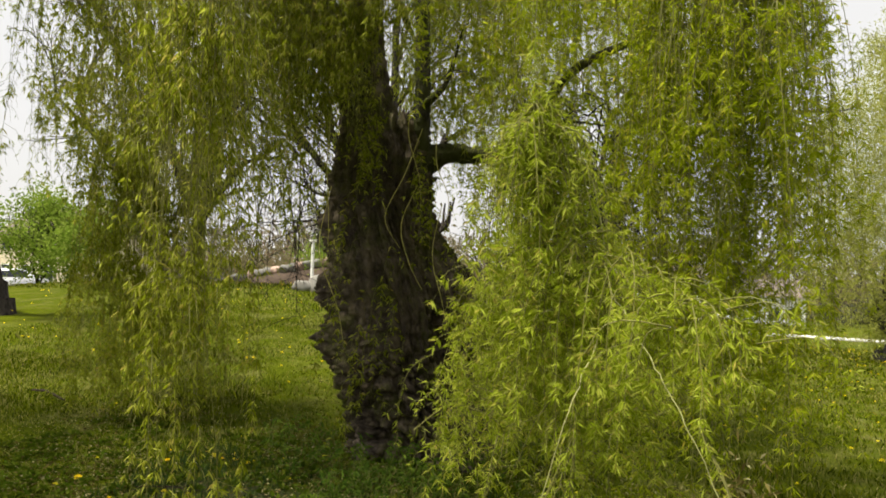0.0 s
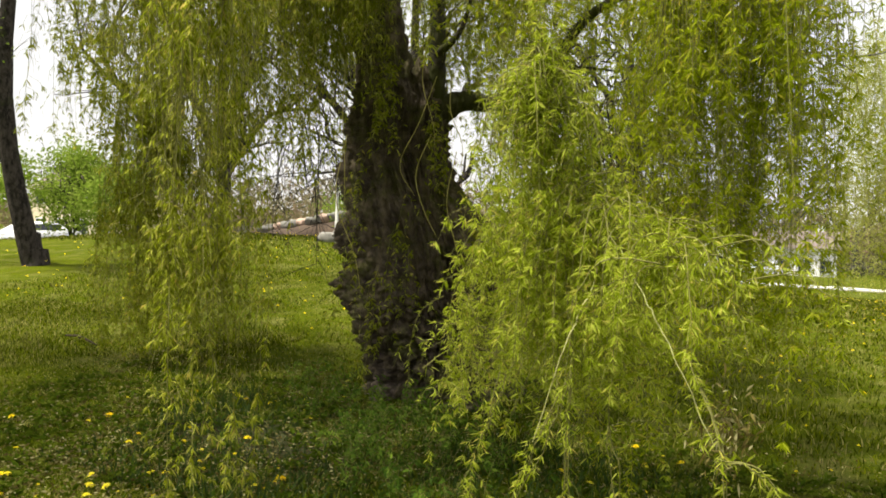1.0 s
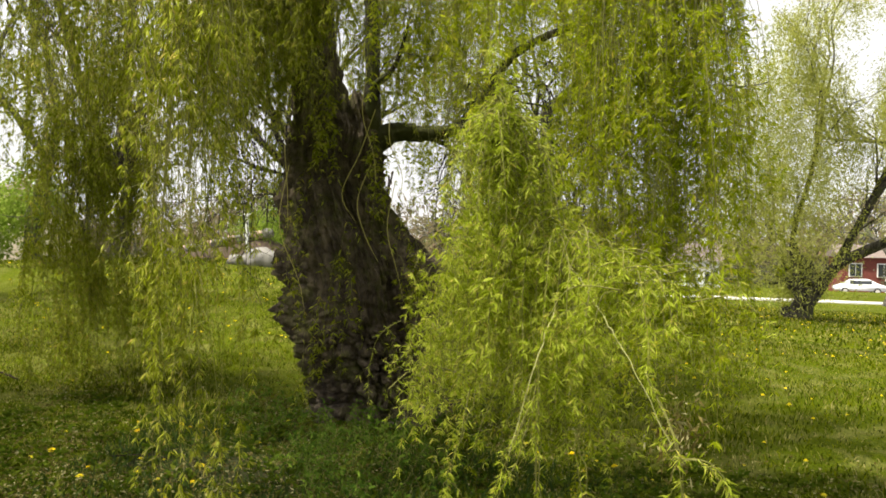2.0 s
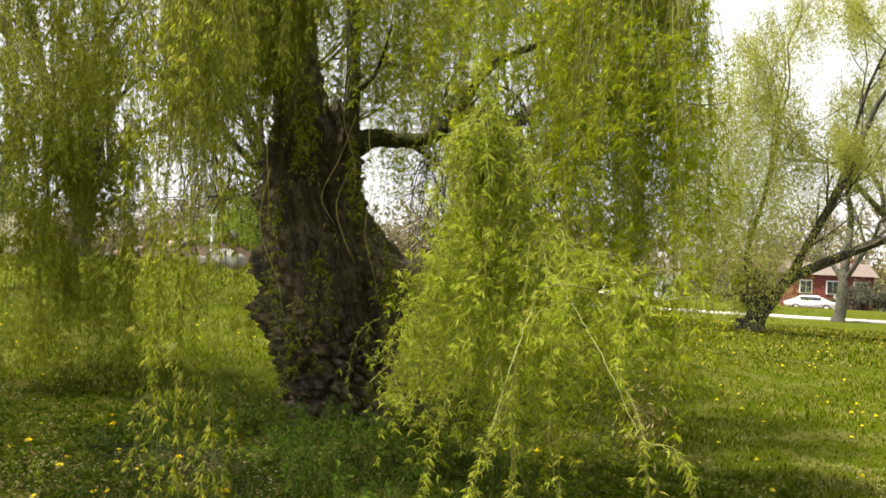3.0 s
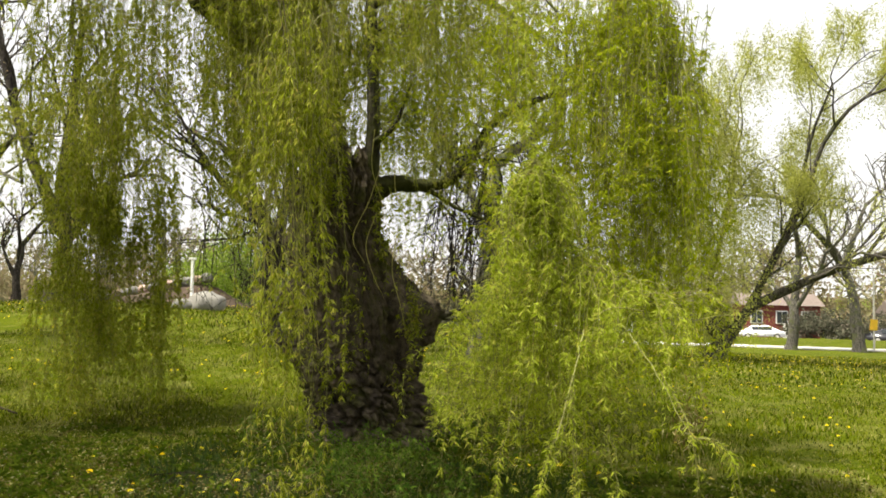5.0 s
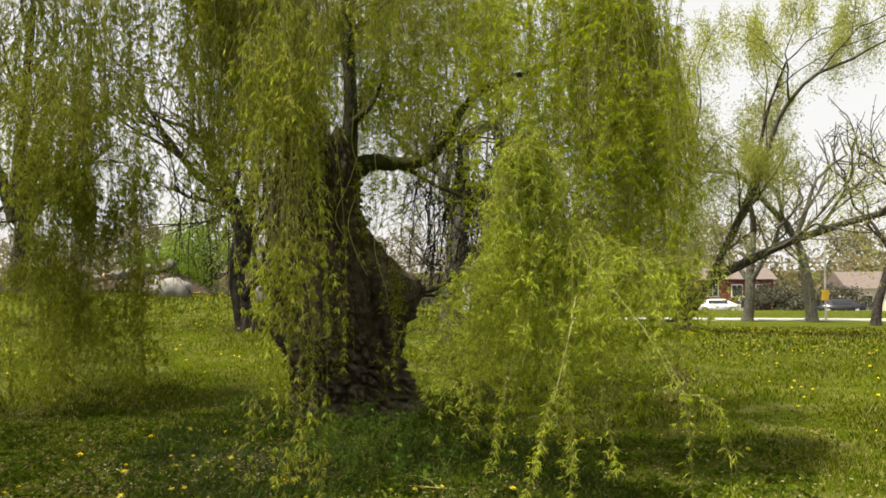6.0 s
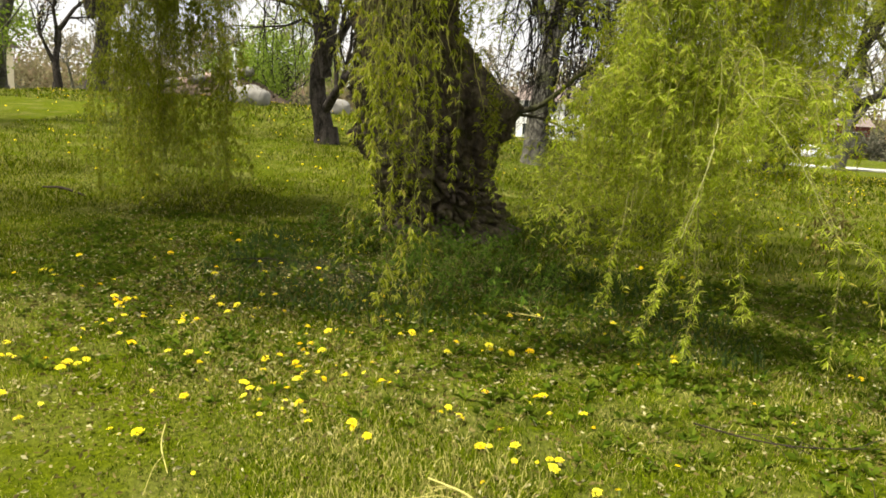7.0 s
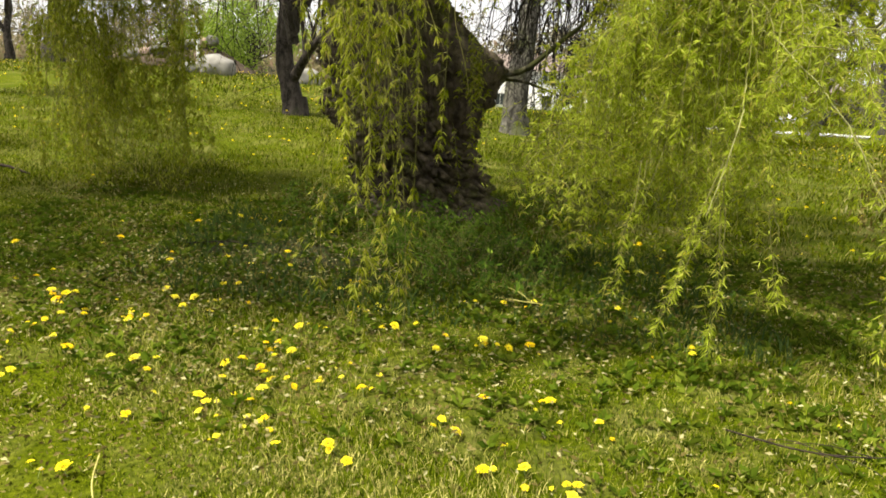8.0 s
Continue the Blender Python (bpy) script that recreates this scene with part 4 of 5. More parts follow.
tree("park_tree", -5.93, 12.5, 8, 0.2, (-0.02, 0, 1), 15, TREE_BARK, BUD_LEAF, "dark forked tree with bare crooked limbs", leaves=3, first=0.27, spreadness=0.5, levels=3,
     extra=[([(-5.94, 12.46, 1.7), (-6.03, 12.33, 2.34), (-6.12, 12.29, 2.79), (-6.34, 12.19, 3.04), (-6.6, 12.06, 3.32), (-6.86, 11.93, 3.6), (-7.14, 11.77, 4.07)], 0.1, 2),
            ([(-6.1, 12.3, 2.7), (-6.25, 12.23, 2.84), (-6.56, 12.08, 2.93), (-6.87, 11.92, 3.01), (-7.03, 11.83, 3.2)], 0.04, 1),
            ([(-6.05, 12.33, 2.45), (-6.3, 12.21, 2.66), (-6.57, 12.08, 2.54), (-7.09, 11.8, 2.48)], 0.03, 1),
            ([(-6.1, 12.3, 2.75), (-6.43, 12.15, 3.43), (-6.59, 12.07, 3.91), (-6.67, 12.03, 4.6)], 0.06, 2),
            ([(-6.0, 12.5, 1.9), (-5.85, 12.5, 3.0), (-5.65, 12.5, 4.2), (-5.6, 12.4, 6.0)], 0.13, 2)])
tree("park_tree", -2.2, 13.6, 10, 0.24, (0.0, 0, 1), 16, PALE_BARK, BUD_LEAF, "pale grey tree with a straight trunk", leaves=4)
tree("leaning_willow", 3.1, 21.5, 4.6, 0.34, (0.35, 0, 1), 17, GREY_LIMB, PALE_LEAF, "old leaning willow with pale new leaves on the lawn", leaves=18, size=0.09, weep=0.9, first=0.22, spreadness=0.6, levels=3, veil=(2.6, 20.6, 1.5, 0.9, 6.4, 0.1, 2.6, 760),
     extra=[([(3.2, 21.5, 0.0), (3.75, 21.43, 0.9), (4.17, 21.35, 1.4), (5.29, 21.12, 2.0), (6.1, 20.9, 2.4), (7.7, 20.4, 2.95), (9.6, 20.2, 3.4)], 0.165, 2),
            ([(3.6, 21.45, 0.55), (4.03, 21.38, 1.4), (4.73, 21.24, 2.8), (5.41, 21.1, 4.4), (5.81, 21.0, 5.75), (6.6, 20.8, 6.8), (7.6, 20.4, 7.2)], 0.085, 3),
            ([(3.87, 21.7, 1.05), (4.65, 21.57, 2.7), (5.2, 21.45, 4.1), (5.6, 21.35, 6.0), (6.1, 21.2, 7.4)], 0.07, 3),
            ([(3.27, 21.2, 0.25), (2.95, 21.24, 1.8), (3.37, 21.18, 3.7), (3.63, 21.1, 5.6)], 0.09, 3)])


for q, (x, y, tall, r) in enumerate([(10.3, 45.2, 13, 0.32), (13.7, 44.8, 14, 0.34), (14.9, 39.0, 12, 0.24)]):
    tree("street_tree", x, y, tall, r, (0, 0, 1), 30 + q, PALE_BARK if q < 2 else TREE_BARK, BUD_LEAF, "tall street tree just coming into bud", levels=4, leaves=4, size=0.14)

far_tree = tree("distant_tree", -30, 105, 15, 0.3, (0, 0, 1), 40, PALE_BARK, BUD_LEAF, "distant grey tree with bare spring twigs", levels=4, leaves=10, size=0.3)
tagged(far_tree, group="distant trees")
rng = np.random.default_rng(5)
for x in np.arange(-100, 110, 7.0):
    px, py = x + rng.uniform(-2.5, 2.5), 104 + rng.uniform(-6, 30)
    s = rng.uniform(0.8, 1.25)
    ob = copy_thing(far_tree, pose(px, py, float(height(px, py)), 0, 0, rng.uniform(0, 360)))
    ob.scale = (s, s, s)


# bare woods and gardens far behind the houses
def far_woods():
    rng = np.random.default_rng(9)
    LP, LL = [], []
    for _ in range(420):
        x, y = rng.uniform(-190, 190), rng.uniform(112, 160)
        top = rng.uniform(5, 13)
        k = 260
        c = np.array([x, y, float(height(x, y))])
        r = rng.normal(size=(k, 3)) * np.array([2.6, 2.0, 0.36 * top])
        r[:, 2] = np.abs(r[:, 2] + top * 0.35)
        LP.append(c + r)
        LL.append(rng.uniform(0.5, 1.6, k))
    P = np.vstack(LP)
    V, F = leaf_cloud(P, rng.normal(size=P.shape) + np.array([[0, 0, 0.8]]), np.concatenate(LL), 0.16, rng)
    solo("far_woods", mesh_from("far_woods", V, F, BUD_LEAF), "hazy brown-grey woods far behind the houses", "woods", kind="stuff")


far_woods()


def gardens():
    rng = np.random.default_rng(10)
    LP, LL = [], []
    for _ in range(260):
        x, y = rng.uniform(-130, 130), rng.uniform(97, 112)
        top = rng.uniform(1.6, 4.5)
        k = 120
        r = rng.normal(size=(k, 3)) * np.array([1.6, 1.2, 0.28 * top])
        r[:, 2] = np.abs(r[:, 2] + top * 0.45)
        LP.append(np.array([x, y, float(height(x, y))]) + r)
        LL.append(rng.uniform(0.25, 0.6, k))
    P = np.vstack(LP)
    V, F = leaf_cloud(P, rng.normal(size=P.shape), np.concatenate(LL), 0.28, rng)
    solo("garden_hedges", mesh_from("garden_hedges", V, F, GARDEN_LEAF), "dull green hedges and bushes of gardens behind the houses", "hedge", kind="stuff")


gardens()


def shrub(x, y, wide, tall, seed, leaf, label, count=5000, size=0.09):
    rng = np.random.default_rng(seed)
    z = float(height(x, y))
    ob = thing("shrub", (x, y, z), label, "shrub")
    wood = Pile()
    tips = []
    for k in range(9):
        grow((x + rng.normal(0, 0.1), y + rng.normal(0, 0.1), z - 0.05), (rng.normal(0, 0.45), rng.normal(0, 0.45), 1), tall * 0.5, 0.03, 2, rng, wood, tips, spreadness=0.6, sides=4)
    part("branchwork", wood.mesh("branchwork", TREE_BARK, True), ob)
    c = rng.normal(size=(26, 3)) * np.array([wide * 0.27, wide * 0.27, tall * 0.2]) + np.array([x, y, z + tall * 0.55])
    i = rng.integers(0, len(c), count)
    P = c[i] + rng.normal(0, 1, (count, 3)) * np.array([wide * 0.1, wide * 0.1, tall * 0.1])
    P[:, 2] = np.maximum(P[:, 2], z + 0.05)
    V, F = leaf_cloud(P, rng.normal(size=(count, 3)), size * rng.uniform(0.6, 1.3, count), 0.3, rng)
    part("crown", mesh_from("crown", V, F, leaf), ob, "dense small leaves", "stuff")


shrub(-12.6, 23.8, 3.8, 2.9, 51, SPRING_LEAF, "bright green rounded shrub behind the boulders", 11000)
shrub(-22.0, 18.3, 4.2, 3.2, 52, SPRING_LEAF, "large green shrub by the street", 20000, 0.12)
shrub(-14.5, 25.0, 3.0, 2.2, 53, SPRING_LEAF, "green shrub behind the crest of the lawn")


def stone(name, x, y, size, seed, mat, label, category, group="", sink=0.25, turn=0.0):
    bm = bmesh.new()
    bmesh.ops.create_icosphere(bm, subdivisions=3, radius=0.5)
    z = float(height(x, y))
    for v in bm.verts:
        d = v.co.normalized()
        k = 1 + 0.22 * noise.noise(d * 1.6 + Vector((seed, 0, 0))) + 0.07 * noise.noise(d * 5 + Vector((0, seed, 0)))
        v.co = Vector((d.x * abs(d.x) ** -0.25 if d.x else 0, d.y * abs(d.y) ** -0.25 if d.y else 0, d.z * abs(d.z) ** -0.2 if d.z else 0)) * 0.5 * k
    bm.transform(pose(x, y, z + size[2] * (0.5 - sink), 0, 0, turn) @ Matrix.Diagonal((*size, 1)))
    return solo(name, bm_mesh(name, bm, mat, True), label, category, group)


stone("boulder", -10.45, 17.9, (1.0, 0.7, 0.62), 1, BOULDER, "rounded grey boulder on the crest of the lawn", "boulder", "boulders on the crest")
stone("boulder", -11.0, 17.7, (0.6, 0.5, 0.36), 2, BOULDER, "small pale boulder beside the white post", "boulder", "boulders on the crest")
stone("boulder", -8.3, 18.6, (0.8, 0.6, 0.5), 3, BOULDER, "pale boulder on the crest near the shrub", "boulder", "boulders on the crest", turn=20)

post = thing("marker_post", (-10.95, 18.0, float(height(-10.95, 18.0))), "slim white painted post beside a boulder", "post")
part("shaft", box("shaft", (0.07, 0.07, 1.35), pose(-10.95, 18.0, float(height(-10.95, 18.0)) + 0.65), WHITE_PAINT, 0.008), post)
part("cap", box("cap", (0.2, 0.1, 0.06), pose(-10.95, 18.0, float(height(-10.95, 18.0)) + 1.35), WHITE_PAINT, 0.01), post)

# earth bank with a row of stones that climbs along its top
BANK = plain("bank_soil", (0.075, 0.052, 0.036), 0.95, vary=0.4, scale=6)
bm = bmesh.new()
rowsb = []
for q in range(25):
    f = q / 24
    cx, cy = -17.2 + 5.6 * f, 21.8 + 0.8 * f
    hh = 0.05 + 1.05 * min(f, math.sin(math.pi * (1 - f)) * 1.1)
    ring = []
    for k in range(9):
        g = k / 8 * 2 - 1
        z = float(height(cx, cy + g * 1.3)) - 0.1 + (hh + 0.1) * (1 - g * g) + 0.08 * noise.noise((cx * 2, g * 3, 1))
        ring.append(bm.verts.new((cx, cy + g * 1.3, z)))
    rowsb.append(ring)
for q in range(24):
    for k in range(8):
        bm.faces.new((rowsb[q][k], rowsb[q + 1][k], rowsb[q + 1][k + 1], rowsb[q][k + 1]))
solo("earth_bank", bm_mesh("earth_bank", bm, BANK, True), "brown earth bank behind the lawn's crest", "bank", kind="structure")
for q in range(15):
    f = (q + 0.5) / 15 * 0.8
    cx, cy = -17.2 + 5.6 * f, 21.5 + 0.8 * f
    st = stone("edging_stone", cx, cy, (0.46, 0.36, 0.3), 20 + q, RUST_STONE if q % 3 == 1 else BOULDER, "pale stone in a rising row on the bank", "stone", "edging stones", sink=0.25, turn=37 * q)
    st.location.z = 1.15 * f


# ---------------------------------------------------------------- houses, cars and signs across the street
def house(x, y, wide, deep, tall, roof, wall, label, cols, rows, turn=0.0, sill=1.5):
    z = float(height(x, y))
    ob = thing("house", (x, y, z), label, "house")
    M = pose(x, y, z, 0, 0, turn)
    part("wall", box("wall", (wide, deep, tall + 0.4), M @ pose(0, 0, tall / 2 - 0.2), wall, 0.02), ob)
    bm = bmesh.new()
    h = [bm.verts.new(M @ Vector(p)) for p in ((-wide / 2 - 0.4, -deep / 2 - 0.4, tall), (wide / 2 + 0.4, -deep / 2 - 0.4, tall), (wide / 2 + 0.4, deep / 2 + 0.4, tall), (-wide / 2 - 0.4, deep / 2 + 0.4, tall), (-wide / 2 - 0.4, 0, tall + roof), (wide / 2 + 0.4, 0, tall + roof))]
    for f in ((0, 1, 5, 4), (2, 3, 4, 5), (1, 2, 5), (3, 0, 4), (3, 2, 1, 0)):
        bm.faces.new([h[k] for k in f])
    part("roof", bm_mesh("roof", bm, ROOF), ob, "dark shingle roof")
    for r in range(rows):
        for c in range(cols):
            wx = -wide / 2 + wide * (c + 0.5) / cols
            wz = sill + 2.7 * r
            win = part("window", box("window", (1.25, 0.12, 1.45), M @ pose(wx, -deep / 2 - 0.02, wz), WHITE_PAINT, 0.02), ob, "white window frame")
            for s in (-1, 1):
                part("pane", box("pane", (0.5, 0.04, 1.25), M @ pose(wx + s * 0.28, -deep / 2 - 0.09, wz), DARK_GLASS), win)
    door = part("door", box("door", (1.0, 0.1, 2.1), M @ pose(wide * 0.08, -deep / 2 - 0.03, 1.05), WHITE_PAINT, 0.02), ob)
    part("door_handle", box("door_handle", (0.06, 0.06, 0.14), M @ pose(wide * 0.08 + 0.38, -deep / 2 - 0.1, 1.0), DARK_GLASS), door)
    part("chimney", box("chimney", (0.8, 0.8, 1.6), M @ pose(wide * 0.3, 0.4, tall + roof * 0.9), wall, 0.02), ob)
    return ob


house(18.8, 92, 7.8, 8, 4.0, 1.3, BRICK_RED, "red brick house across the street", 3, 1, sill=2.7)
house(33.5, 90, 7, 7, 2.9, 1.8, CREAM, "low cream garage across the street", 2, 1)
house(-1.0, 91, 8, 8, 3.3, 1.8, WHITE_PAINT, "white single-storey house across the street", 4, 1)
house(-10.6, 92, 8, 8, 4.8, 1.8, WHITE_PAINT, "white two-storey house beyond the park", 3, 2)
house(-58, 50, 11, 8, 4.8, 2.6, CREAM, "pale house beyond the side street", 4, 2)
house(-54, 24, 12, 9, 4.8, 2.6, CREAM, "pale house across the side street", 4, 2, turn=90)


for hx, hw, hs in ((20.5, 4.2, 71), (24.2, 4.8, 72), (28.4, 4.0, 73)):
    shrub(hx, 84.5, hw, 2.6, hs, GARDEN_LEAF, "dark dense garden bush before the brick house", 2600, 0.3)


def car(x, y, turn, paint, label):
    z = float(height(x, y)) + 0.04
    ob = thing("car", (x, y, z), label, "car", "parked cars")
    M = pose(x, y, z, 0, 0, turn)
    prof = [(-2.2, 0.35), (-2.25, 0.75), (-1.5, 0.92), (-0.75, 1.42), (0.75, 1.46), (1.6, 0.98), (2.2, 0.9), (2.25, 0.35)]
    bm = bmesh.new()
    a = [bm.verts.new(M @ Vector((px, -0.85 if pz < 1 else -0.66, pz))) for px, pz in prof]
    b = [bm.verts.new(M @ Vector((px, 0.85 if pz < 1 else 0.66, pz))) for px, pz in prof]
    bm.faces.new(a)
    bm.faces.new(b[::-1])
    for k in range(len(prof)):
        bm.faces.new((a[k], b[k], b[(k + 1) % len(prof)], a[(k + 1) % len(prof)]))
    bmesh.ops.bevel(bm, geom=bm.edges[:], offset=0.06, segments=2, affect="EDGES")
    part("body", bm_mesh("body", bm, paint, True), ob)
    for s in (-1, 1):
        part("window", box("window", (1.9, 0.03, 0.36), M @ pose(0, s * 0.765, 1.17, s * 20), DARK_GLASS, 0.01), ob)
        for e in (-1.35, 1.4):
            bm = bmesh.new()
            bmesh.ops.create_cone(bm, cap_ends=True, segments=20, radius1=0.33, radius2=0.33, depth=0.2, matrix=M @ pose(e, s * 0.8, 0.33, 90))
            bmesh.ops.bevel(bm, geom=bm.edges[:], offset=0.02, segments=1, affect="EDGES")
            wheel = part("wheel", bm_mesh("wheel", bm, RUBBER), ob)
            bm = bmesh.new()
            bmesh.ops.create_cone(bm, cap_ends=True, segments=16, radius1=0.2, radius2=0.2, depth=0.22, matrix=M @ pose(e, s * 0.8, 0.33, 90))
            part("rim", bm_mesh("rim", bm, CONCRETE), wheel)


CAR_DARK = plain("dark_car_paint", (0.03, 0.03, 0.035), 0.25, spec=0.6)
car(15.5, 82, 0, CAR_WHITE, "white parked car before the red house")
car(27.5, 82, 0, CAR_DARK, "dark parked car across the street")
car(-3.5, 82, 0, CAR_WHITE, "white parked car across the street")
car(-37.5, 28, 85, CAR_WHITE, "white car parked by the park")

zs0 = float(height(15.2, 47.2))
sign = thing("street_sign", (15.2, 47.2, zs0), "small orange-yellow sign on a tall pale post", "sign")
part("post", box("post", (0.09, 0.09, 4.4), pose(15.2, 47.2, zs0 + 2.2), CONCRETE, 0.01), sign)
part("plate", box("plate", (0.4, 0.03, 0.62), pose(15.17, 47.13, zs0 + 1.5, 0, 4, 0), YELLOW, 0.01), sign)


# ---------------------------------------------------------------- lawn detail
def blades(count, x0, x1, y0, y1, tall, wide, seed, name, label, mat=None, thin=None):
    rng = np.random.default_rng(seed)
    x, y = rng.uniform(x0, x1, count), rng.uniform(y0, y1, count)
    if thin is not None:
        keep = rng.random(count) < thin(x, y)
        x, y = x[keep], y[keep]
    n = len(x)
    z = height(x, y)
    a = rng.uniform(0, 6.283, n)
    h = tall * rng.uniform(0.4, 1.2, n) * (0.8 + 0.4 * np.sin(2.1 * x) * np.cos(1.7 * y))
    lean = rng.normal(0, 0.45, (n, 2)) * h[:, None]
    s = np.stack([np.cos(a), np.sin(a), np.zeros(n)], 1) * wide * 0.5
    P = np.stack([x, y, z - 0.005], 1)
    mid = P + np.stack([lean[:, 0] * 0.35, lean[:, 1] * 0.35, h * 0.6], 1)
    tip = P + np.stack([lean[:, 0], lean[:, 1], h], 1)
    V = np.stack([P - s, P + s, mid + s * 0.8, mid - s * 0.8, tip], 1).reshape(-1, 3)
    b = np.arange(n)[:, None] * 5
    F = np.concatenate([b + np.array([[0, 1, 2]]), b + np.array([[0, 2, 3]]), b + np.array([[3, 2, 4]])], 1).reshape(-1, 3)
    return solo(name, mesh_from(name, V, F, mat or GRASS_BLADE), label, "grass", kind="stuff")


# thins grass over the soil patch, which also stands in for deeper shade
def off_soil_shade(x, y):
    d = np.hypot((x + 2.5) * 0.36, (y - 4.85) * 0.75)
    P = np.stack([x, y, np.zeros_like(x)], 1)
    worn = np.clip(1.7 * clumps(P, 2.6, 4.0) - 0.1, 0.3, 1) * np.clip(1.6 * clumps(P, 9.0, 1.0), 0.4, 1)
    return np.clip((d - 0.25) * 1.3, 0.12, 1) * worn


blades(260000, -4.6, 2.6, 1.1, 6.0, 0.046, 0.0045, 61, "grass", "short spring grass mixed with dry blades", SUNLIT_GRASS, thin=off_soil_shade)


def dry_patch(x, y):
    P = np.stack([x, y, np.zeros_like(x)], 1)
    edge = np.clip((x + 5.6) / 1.6, 0, 1) * np.clip((3.8 - x) / 1.6, 0, 1) * np.clip((y + 2.5) / 2.0, 0, 1)
    return np.clip(clumps(P, 1.7, 2.0) * 1.3 - 0.25, 0.03, 1) * np.clip((3.9 - y) / 1.6, 0.06, 1) * edge


blades(300000, -5.6, 3.8, -2.5, 5.0, 0.042, 0.0036, 68, "dry_grass", "dry straw-coloured grass in worn patches", STRAW, dry_patch)
blades(70000, -9.5, -4.5, 0.0, 8.0, 0.05, 0.008, 65, "grass", "spring grass on the slope of the lawn")
blades(45000, 2.6, 7.0, 0.0, 8.0, 0.06, 0.009, 66, "grass", "spring grass on the open lawn")
blades(14000, -6, 5, -4.5, 1.0, 0.05, 0.006, 67, "grass", "spring grass under the path")
blades(75000, -11, 7, 6.0, 14.0, 0.065, 0.011, 62, "grass", "spring grass on the lawn round the willow")
blades(80000, -20, 15, 14.0, 34.0, 0.09, 0.025, 63, "grass", "spring grass farther over the lawn")
blades(5200, -3.6, 0.5, 3.8, 5.8, 0.1, 0.012, 64, "ground_herbs", "dark green herbs in the willow's shade", HERB_LEAF)


# last year's leaves lying in the grass
def litter(count, seed):
    rng = np.random.default_rng(seed)
    x, y = rng.uniform(-5.5, 2.4, count * 3), rng.uniform(1.2, 6.8, count * 3)
    f = clumps(np.stack([x, y, 0 * x], 1), 1.3, 5.0) * (0.4 + np.exp(-((x + 2.9) / 1.5) ** 2 - ((y - 3.4) / 1.1) ** 2) + 0.5 * np.exp(-((x - 0.8) / 0.9) ** 2 - ((y - 3.3) / 0.8) ** 2) + 0.8 * np.exp(-((x + 2.2) / 1.9) ** 2 - ((y - 4.6) / 0.9) ** 2))
    k = np.argsort(rng.random(len(x)) / (f + 1e-6))[:count]
    x, y = x[k], y[k]
    P = np.stack([x, y, height(x, y) + rng.uniform(0.012, 0.05, count)], 1)
    D = rng.normal(size=(count, 3)) * np.array([[1, 1, 0.25]])
    V, F = leaf_cloud(P, D, rng.uniform(0.012, 0.036, count), 0.24, rng)
    solo("leaf_litter", mesh_from("leaf_litter", V, F, LITTER), "dry brown and tan fallen leaves in the grass", "leaves", kind="stuff")


litter(26000, 91)


# broad weed leaves among the grass
def weeds(count, seed):
    rng = np.random.default_rng(seed)
    x, y = rng.uniform(-5.2, 1.8, count), rng.uniform(2.3, 6.2, count)
    f = clumps(np.stack([x, y, 0 * x], 1), 2.1, 9.0) * np.clip((y - 2.2) / 1.4, 0.15, 1)
    keep = rng.random(count) < f
    x, y = x[keep], y[keep]
    LP, LD, LL = [], [], []
    for k in range(6):
        a = rng.uniform(0, 6.283, len(x))
        LP.append(np.stack([x, y, height(x, y) + 0.01], 1))
        LD.append(np.stack([np.cos(a), np.sin(a), rng.uniform(0.25, 1.1, len(x))], 1))
        LL.append(rng.uniform(0.035, 0.085, len(x)))
    V, F = leaf_cloud(np.vstack(LP), np.vstack(LD), np.concatenate(LL), 0.2, rng)
    solo("lawn_weeds", mesh_from("lawn_weeds", V, F, WEED_LEAF), "small dark green weeds among the grass", "weeds", kind="stuff")


weeds(5200, 92)


# dandelions
def dandelion_mesh():
    head = Pile()
    for ring, (n, r, z0, z1) in enumerate([(13, 0.024, 0.0, 0.003), (12, 0.019, 0.002, 0.012), (9, 0.013, 0.004, 0.019), (6, 0.006, 0.006, 0.022)]):
        a = np.arange(n) * 2 * np.pi / n + ring
        w = np.pi / n * 0.75
        jag = 1 + 0.16 * np.sin(np.arange(n) * 2.4 + ring)
        V, F = [], []
        for k, t in enumerate(a):
            r = (0.024, 0.019, 0.013, 0.006)[ring] * jag[k]
            V += [(0.003 * math.cos(t), 0.003 * math.sin(t), z0), (r * math.cos(t - w), r * math.sin(t - w), z1), (r * 1.06 * math.cos(t), r * 1.06 * math.sin(t), z1 - 0.001), (r * math.cos(t + w), r * math.sin(t + w), z1)]
            F.append((4 * k, 4 * k + 1, 4 * k + 2, 4 * k + 3))
        head.put(V, F)
    return head


first = thing("dandelion", (0, 0, 0), "yellow dandelion in flower in the grass", "dandelion", "dandelions in the lawn")
hp = dandelion_mesh()
V = np.vstack(hp.V) + np.array([0, 0, 0.06])
part("flower_head", mesh_from("flower_head", V, np.vstack(hp.F), PETAL), first)
SV, SF = tube([(0, 0, -0.01), (0.003, 0, 0.03), (0, 0, 0.061)], [0.002, 0.002, 0.0025], 5)
part("stalk", mesh_from("stalk", SV, SF, STALK), first)

rng = np.random.default_rng(77)
spots = []
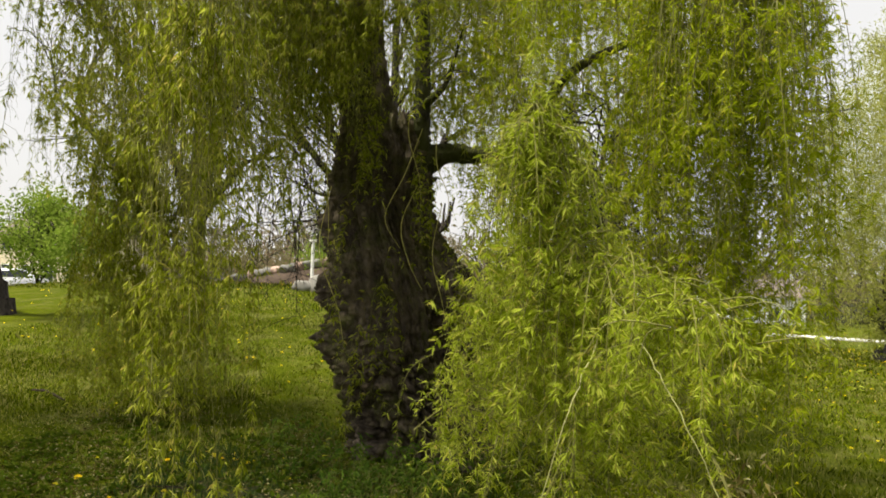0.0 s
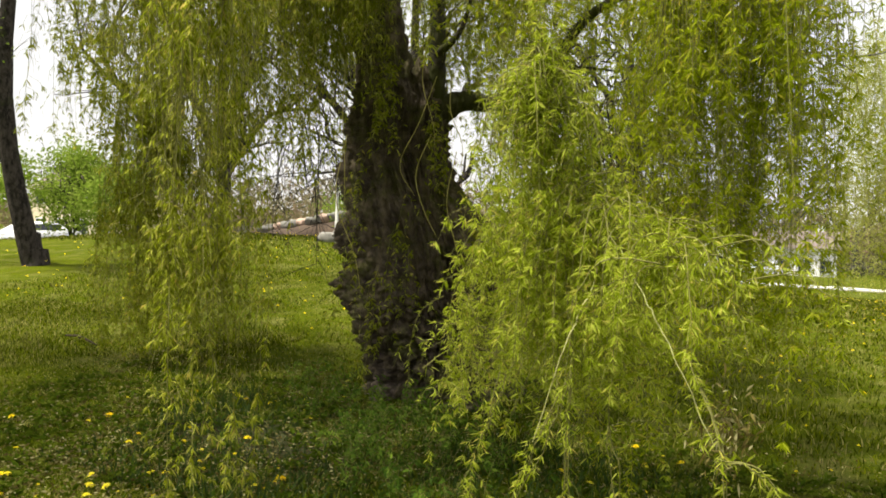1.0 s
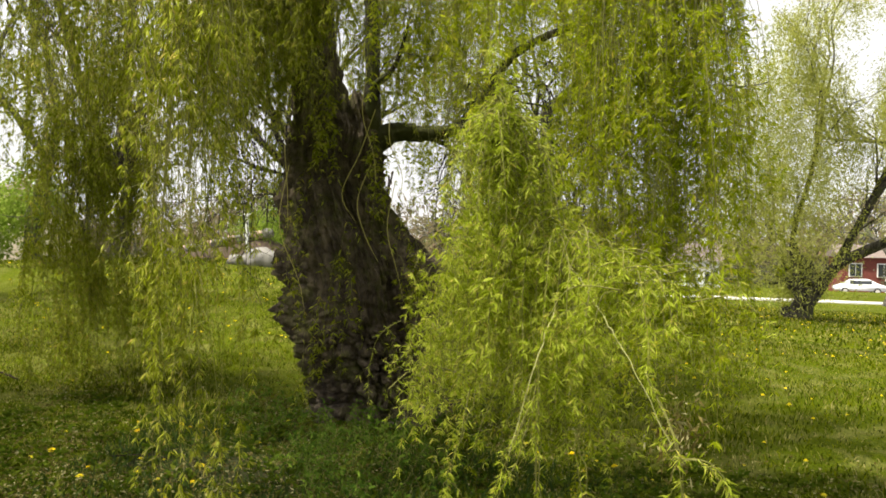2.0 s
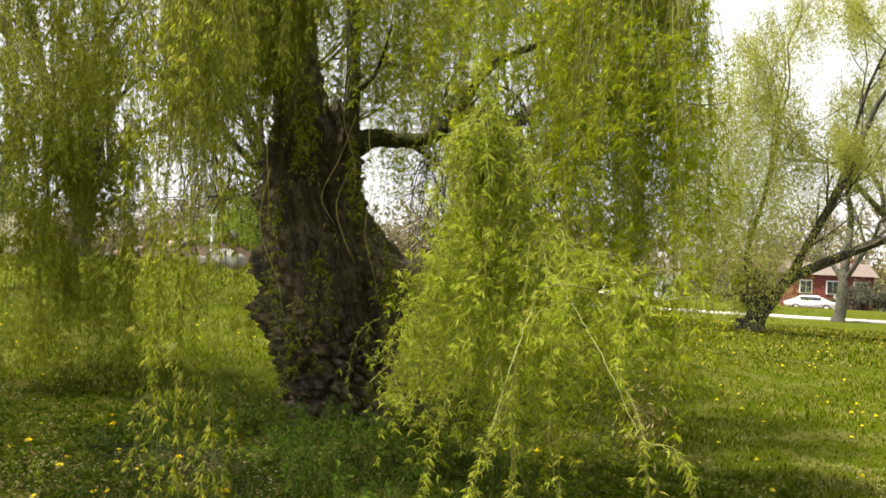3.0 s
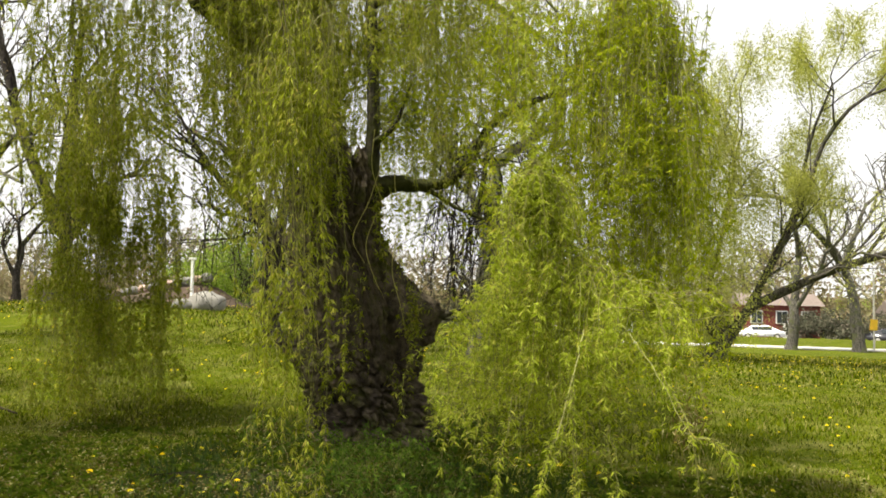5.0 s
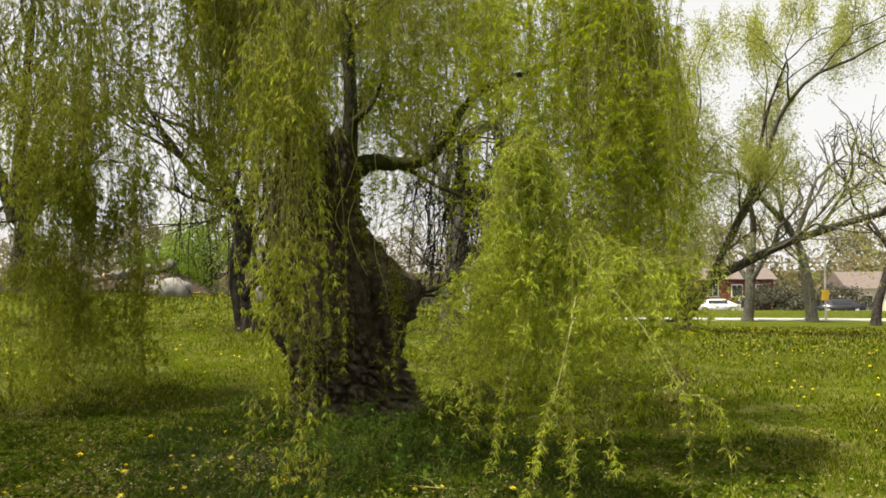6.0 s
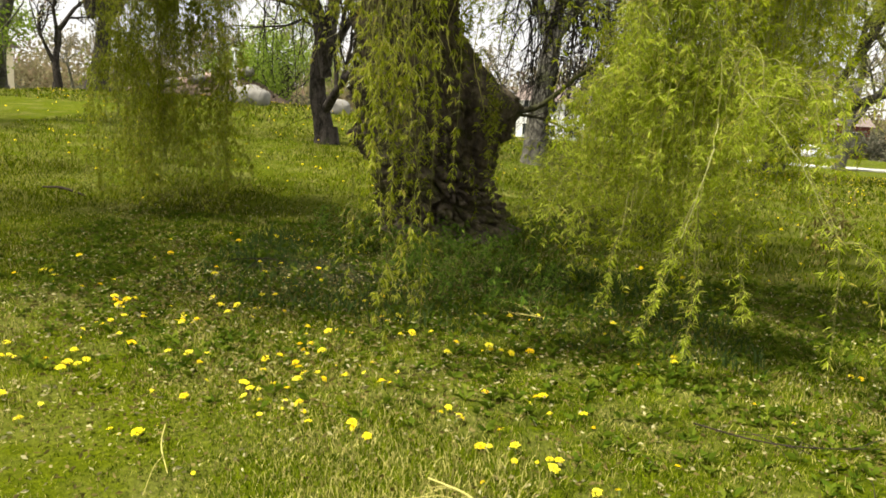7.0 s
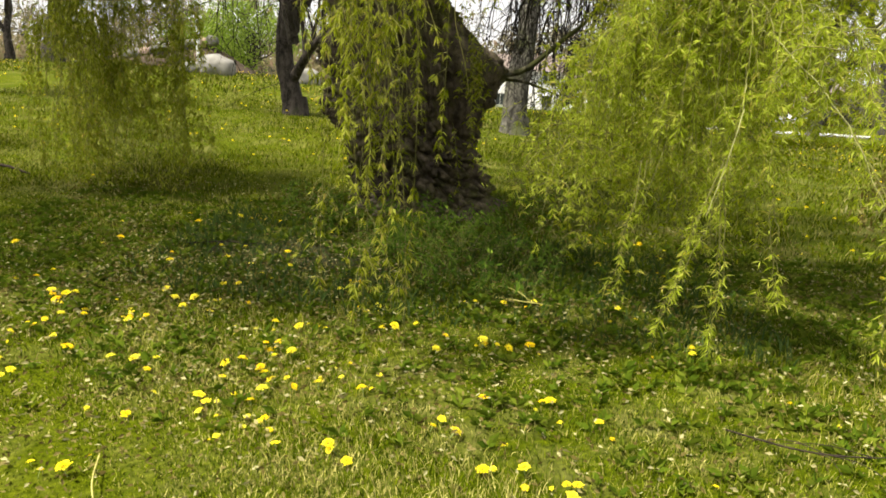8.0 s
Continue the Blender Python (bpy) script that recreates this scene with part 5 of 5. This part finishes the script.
while len(spots) < 296:
    x, y = rng.uniform(-4.4, 2.3), rng.uniform(1.35, 6.2)
    d = 0.12 + 0.9 * math.exp(-((x + 1.9) / 0.9) ** 2 - ((y - 2.75) / 0.5) ** 2) + 0.5 * math.exp(-((x + 2.8) / 0.9) ** 2 - ((y - 3.2) / 0.8) ** 2)
    d = (d + 0.3 * math.exp(-((x + 1.9) / 1.2) ** 2 - ((y - 3.9) / 0.45) ** 2)) * (0.4 if x > 0.2 else 1.0)
    if math.hypot((x + 1.5) / 1.0, (y - 4.9) / 0.7) < 1 or rng.random() > d:
        continue
    for _ in range(int(rng.choice([1, 1, 1, 1, 2, 4]))):
        spots.append((x + rng.normal(0, 0.07), y + rng.normal(0, 0.06)))
spots = spots[:296]
for q, (x, y) in enumerate(spots):
    m = pose(x, y, float(height(x, y)), rng.normal(0, 14), rng.normal(0, 14), rng.uniform(0, 360))
    if q:
        ob = copy_thing(first, m)
    else:
        first.matrix_basis = m
        ob = first
    s = rng.choice([0.42, 0.6, 0.75, 0.95]) * rng.uniform(0.85, 1.15)
    ob.scale = (s, s, s * rng.uniform(0.45, 0.85))

rng = np.random.default_rng(78)
hv, hf = np.vstack(hp.V), np.vstack(hp.F)
far = Pile()
for _ in range(1500):
    x, y = rng.uniform(-16, 13), rng.uniform(6, 30)
    if math.hypot(x + 2, y - 6.5) < 2.5 or (x < -3 and y < 8 and rng.random() < 0.5):
        continue
    far.put(hv * rng.uniform(0.45, 0.95) + np.array([x, y, float(height(x, y)) + 0.075]), hf)
solo("distant_dandelions", far.mesh("distant_dandelions", PETAL), "many yellow dandelion flowers scattered over the lawn", "dandelions", kind="stuff")


# fallen wood on the grass
def fallen(name, pts, rr, mat, label, forks=0, seed=1):
    rng = np.random.default_rng(seed)
    pile = Pile()
    line = smooth_line([(x, y, float(height(x, y)) + z) for x, y, z in pts], 18)
    pile.put(*tube(line, rr, 6, 0.08, seed))
    for k in range(forks):
        p = line[rng.integers(4, 16)]
        a = rng.uniform(0, 6.283)
        e = p + np.array([math.cos(a), math.sin(a), 0.05]) * rng.uniform(0.15, 0.4)
        e[2] = float(height(e[0], e[1])) + 0.04
        pile.put(*tube(smooth_line([p, (p + e) / 2 + np.array([0, 0, 0.03]), e], 6), [rr[-1] * 1.2, rr[-1] * 0.5], 4))
    return solo(name, pile.mesh(name, mat, True), label, "branch", "fallen branches")


fallen("fallen_branch", [(-6.7, 6.42, 0.04), (-6.4, 6.36, 0.07), (-6.05, 6.3, 0.03)], [0.012, 0.016, 0.008], DEAD_WOOD, "short dark fallen branch on the lawn", 0, 2)
fallen("dry_twig", [(-0.98, 2.02, 0.03), (-0.8, 1.93, 0.045), (-0.7, 1.82, 0.035), (-0.45, 1.75, 0.03)], [0.004, 0.0035, 0.002], STRAW, "dry pale twig lying in the grass", 5, 3)
fallen("dry_twig", [(0.05, 2.98, 0.03), (0.3, 2.86, 0.045), (0.55, 2.9, 0.03), (0.85, 2.98, 0.035)], [0.004, 0.0035, 0.002], DEAD_WOOD, "dry forked twig lying in the grass", 5, 4)
fallen("dry_twig", [(-2.15, 2.05, 0.03), (-2.03, 1.85, 0.05), (-1.9, 1.7, 0.03)], [0.003, 0.003, 0.002], STRAW, "thin dry twig among dandelions", 1, 5)
fallen("dry_twig", [(-1.1, 4.3, 0.03), (-0.9, 4.22, 0.05), (-0.72, 4.26, 0.03)], [0.004, 0.004, 0.002], STRAW, "pale twig on the shaded soil", 2, 6)
fallen("dry_twig", [(0.35, 2.3, 0.03), (0.6, 2.42, 0.045), (0.9, 2.4, 0.03)], [0.004, 0.003, 0.002], DEAD_WOOD, "thin dark twig in the grass", 3, 7)
fallen("dry_twig", [(-3.4, 4.7, 0.03), (-3.1, 4.8, 0.05), (-2.8, 4.75, 0.03)], [0.005, 0.004, 0.002], DEAD_WOOD, "dark twig in the willow's shade", 3, 8)
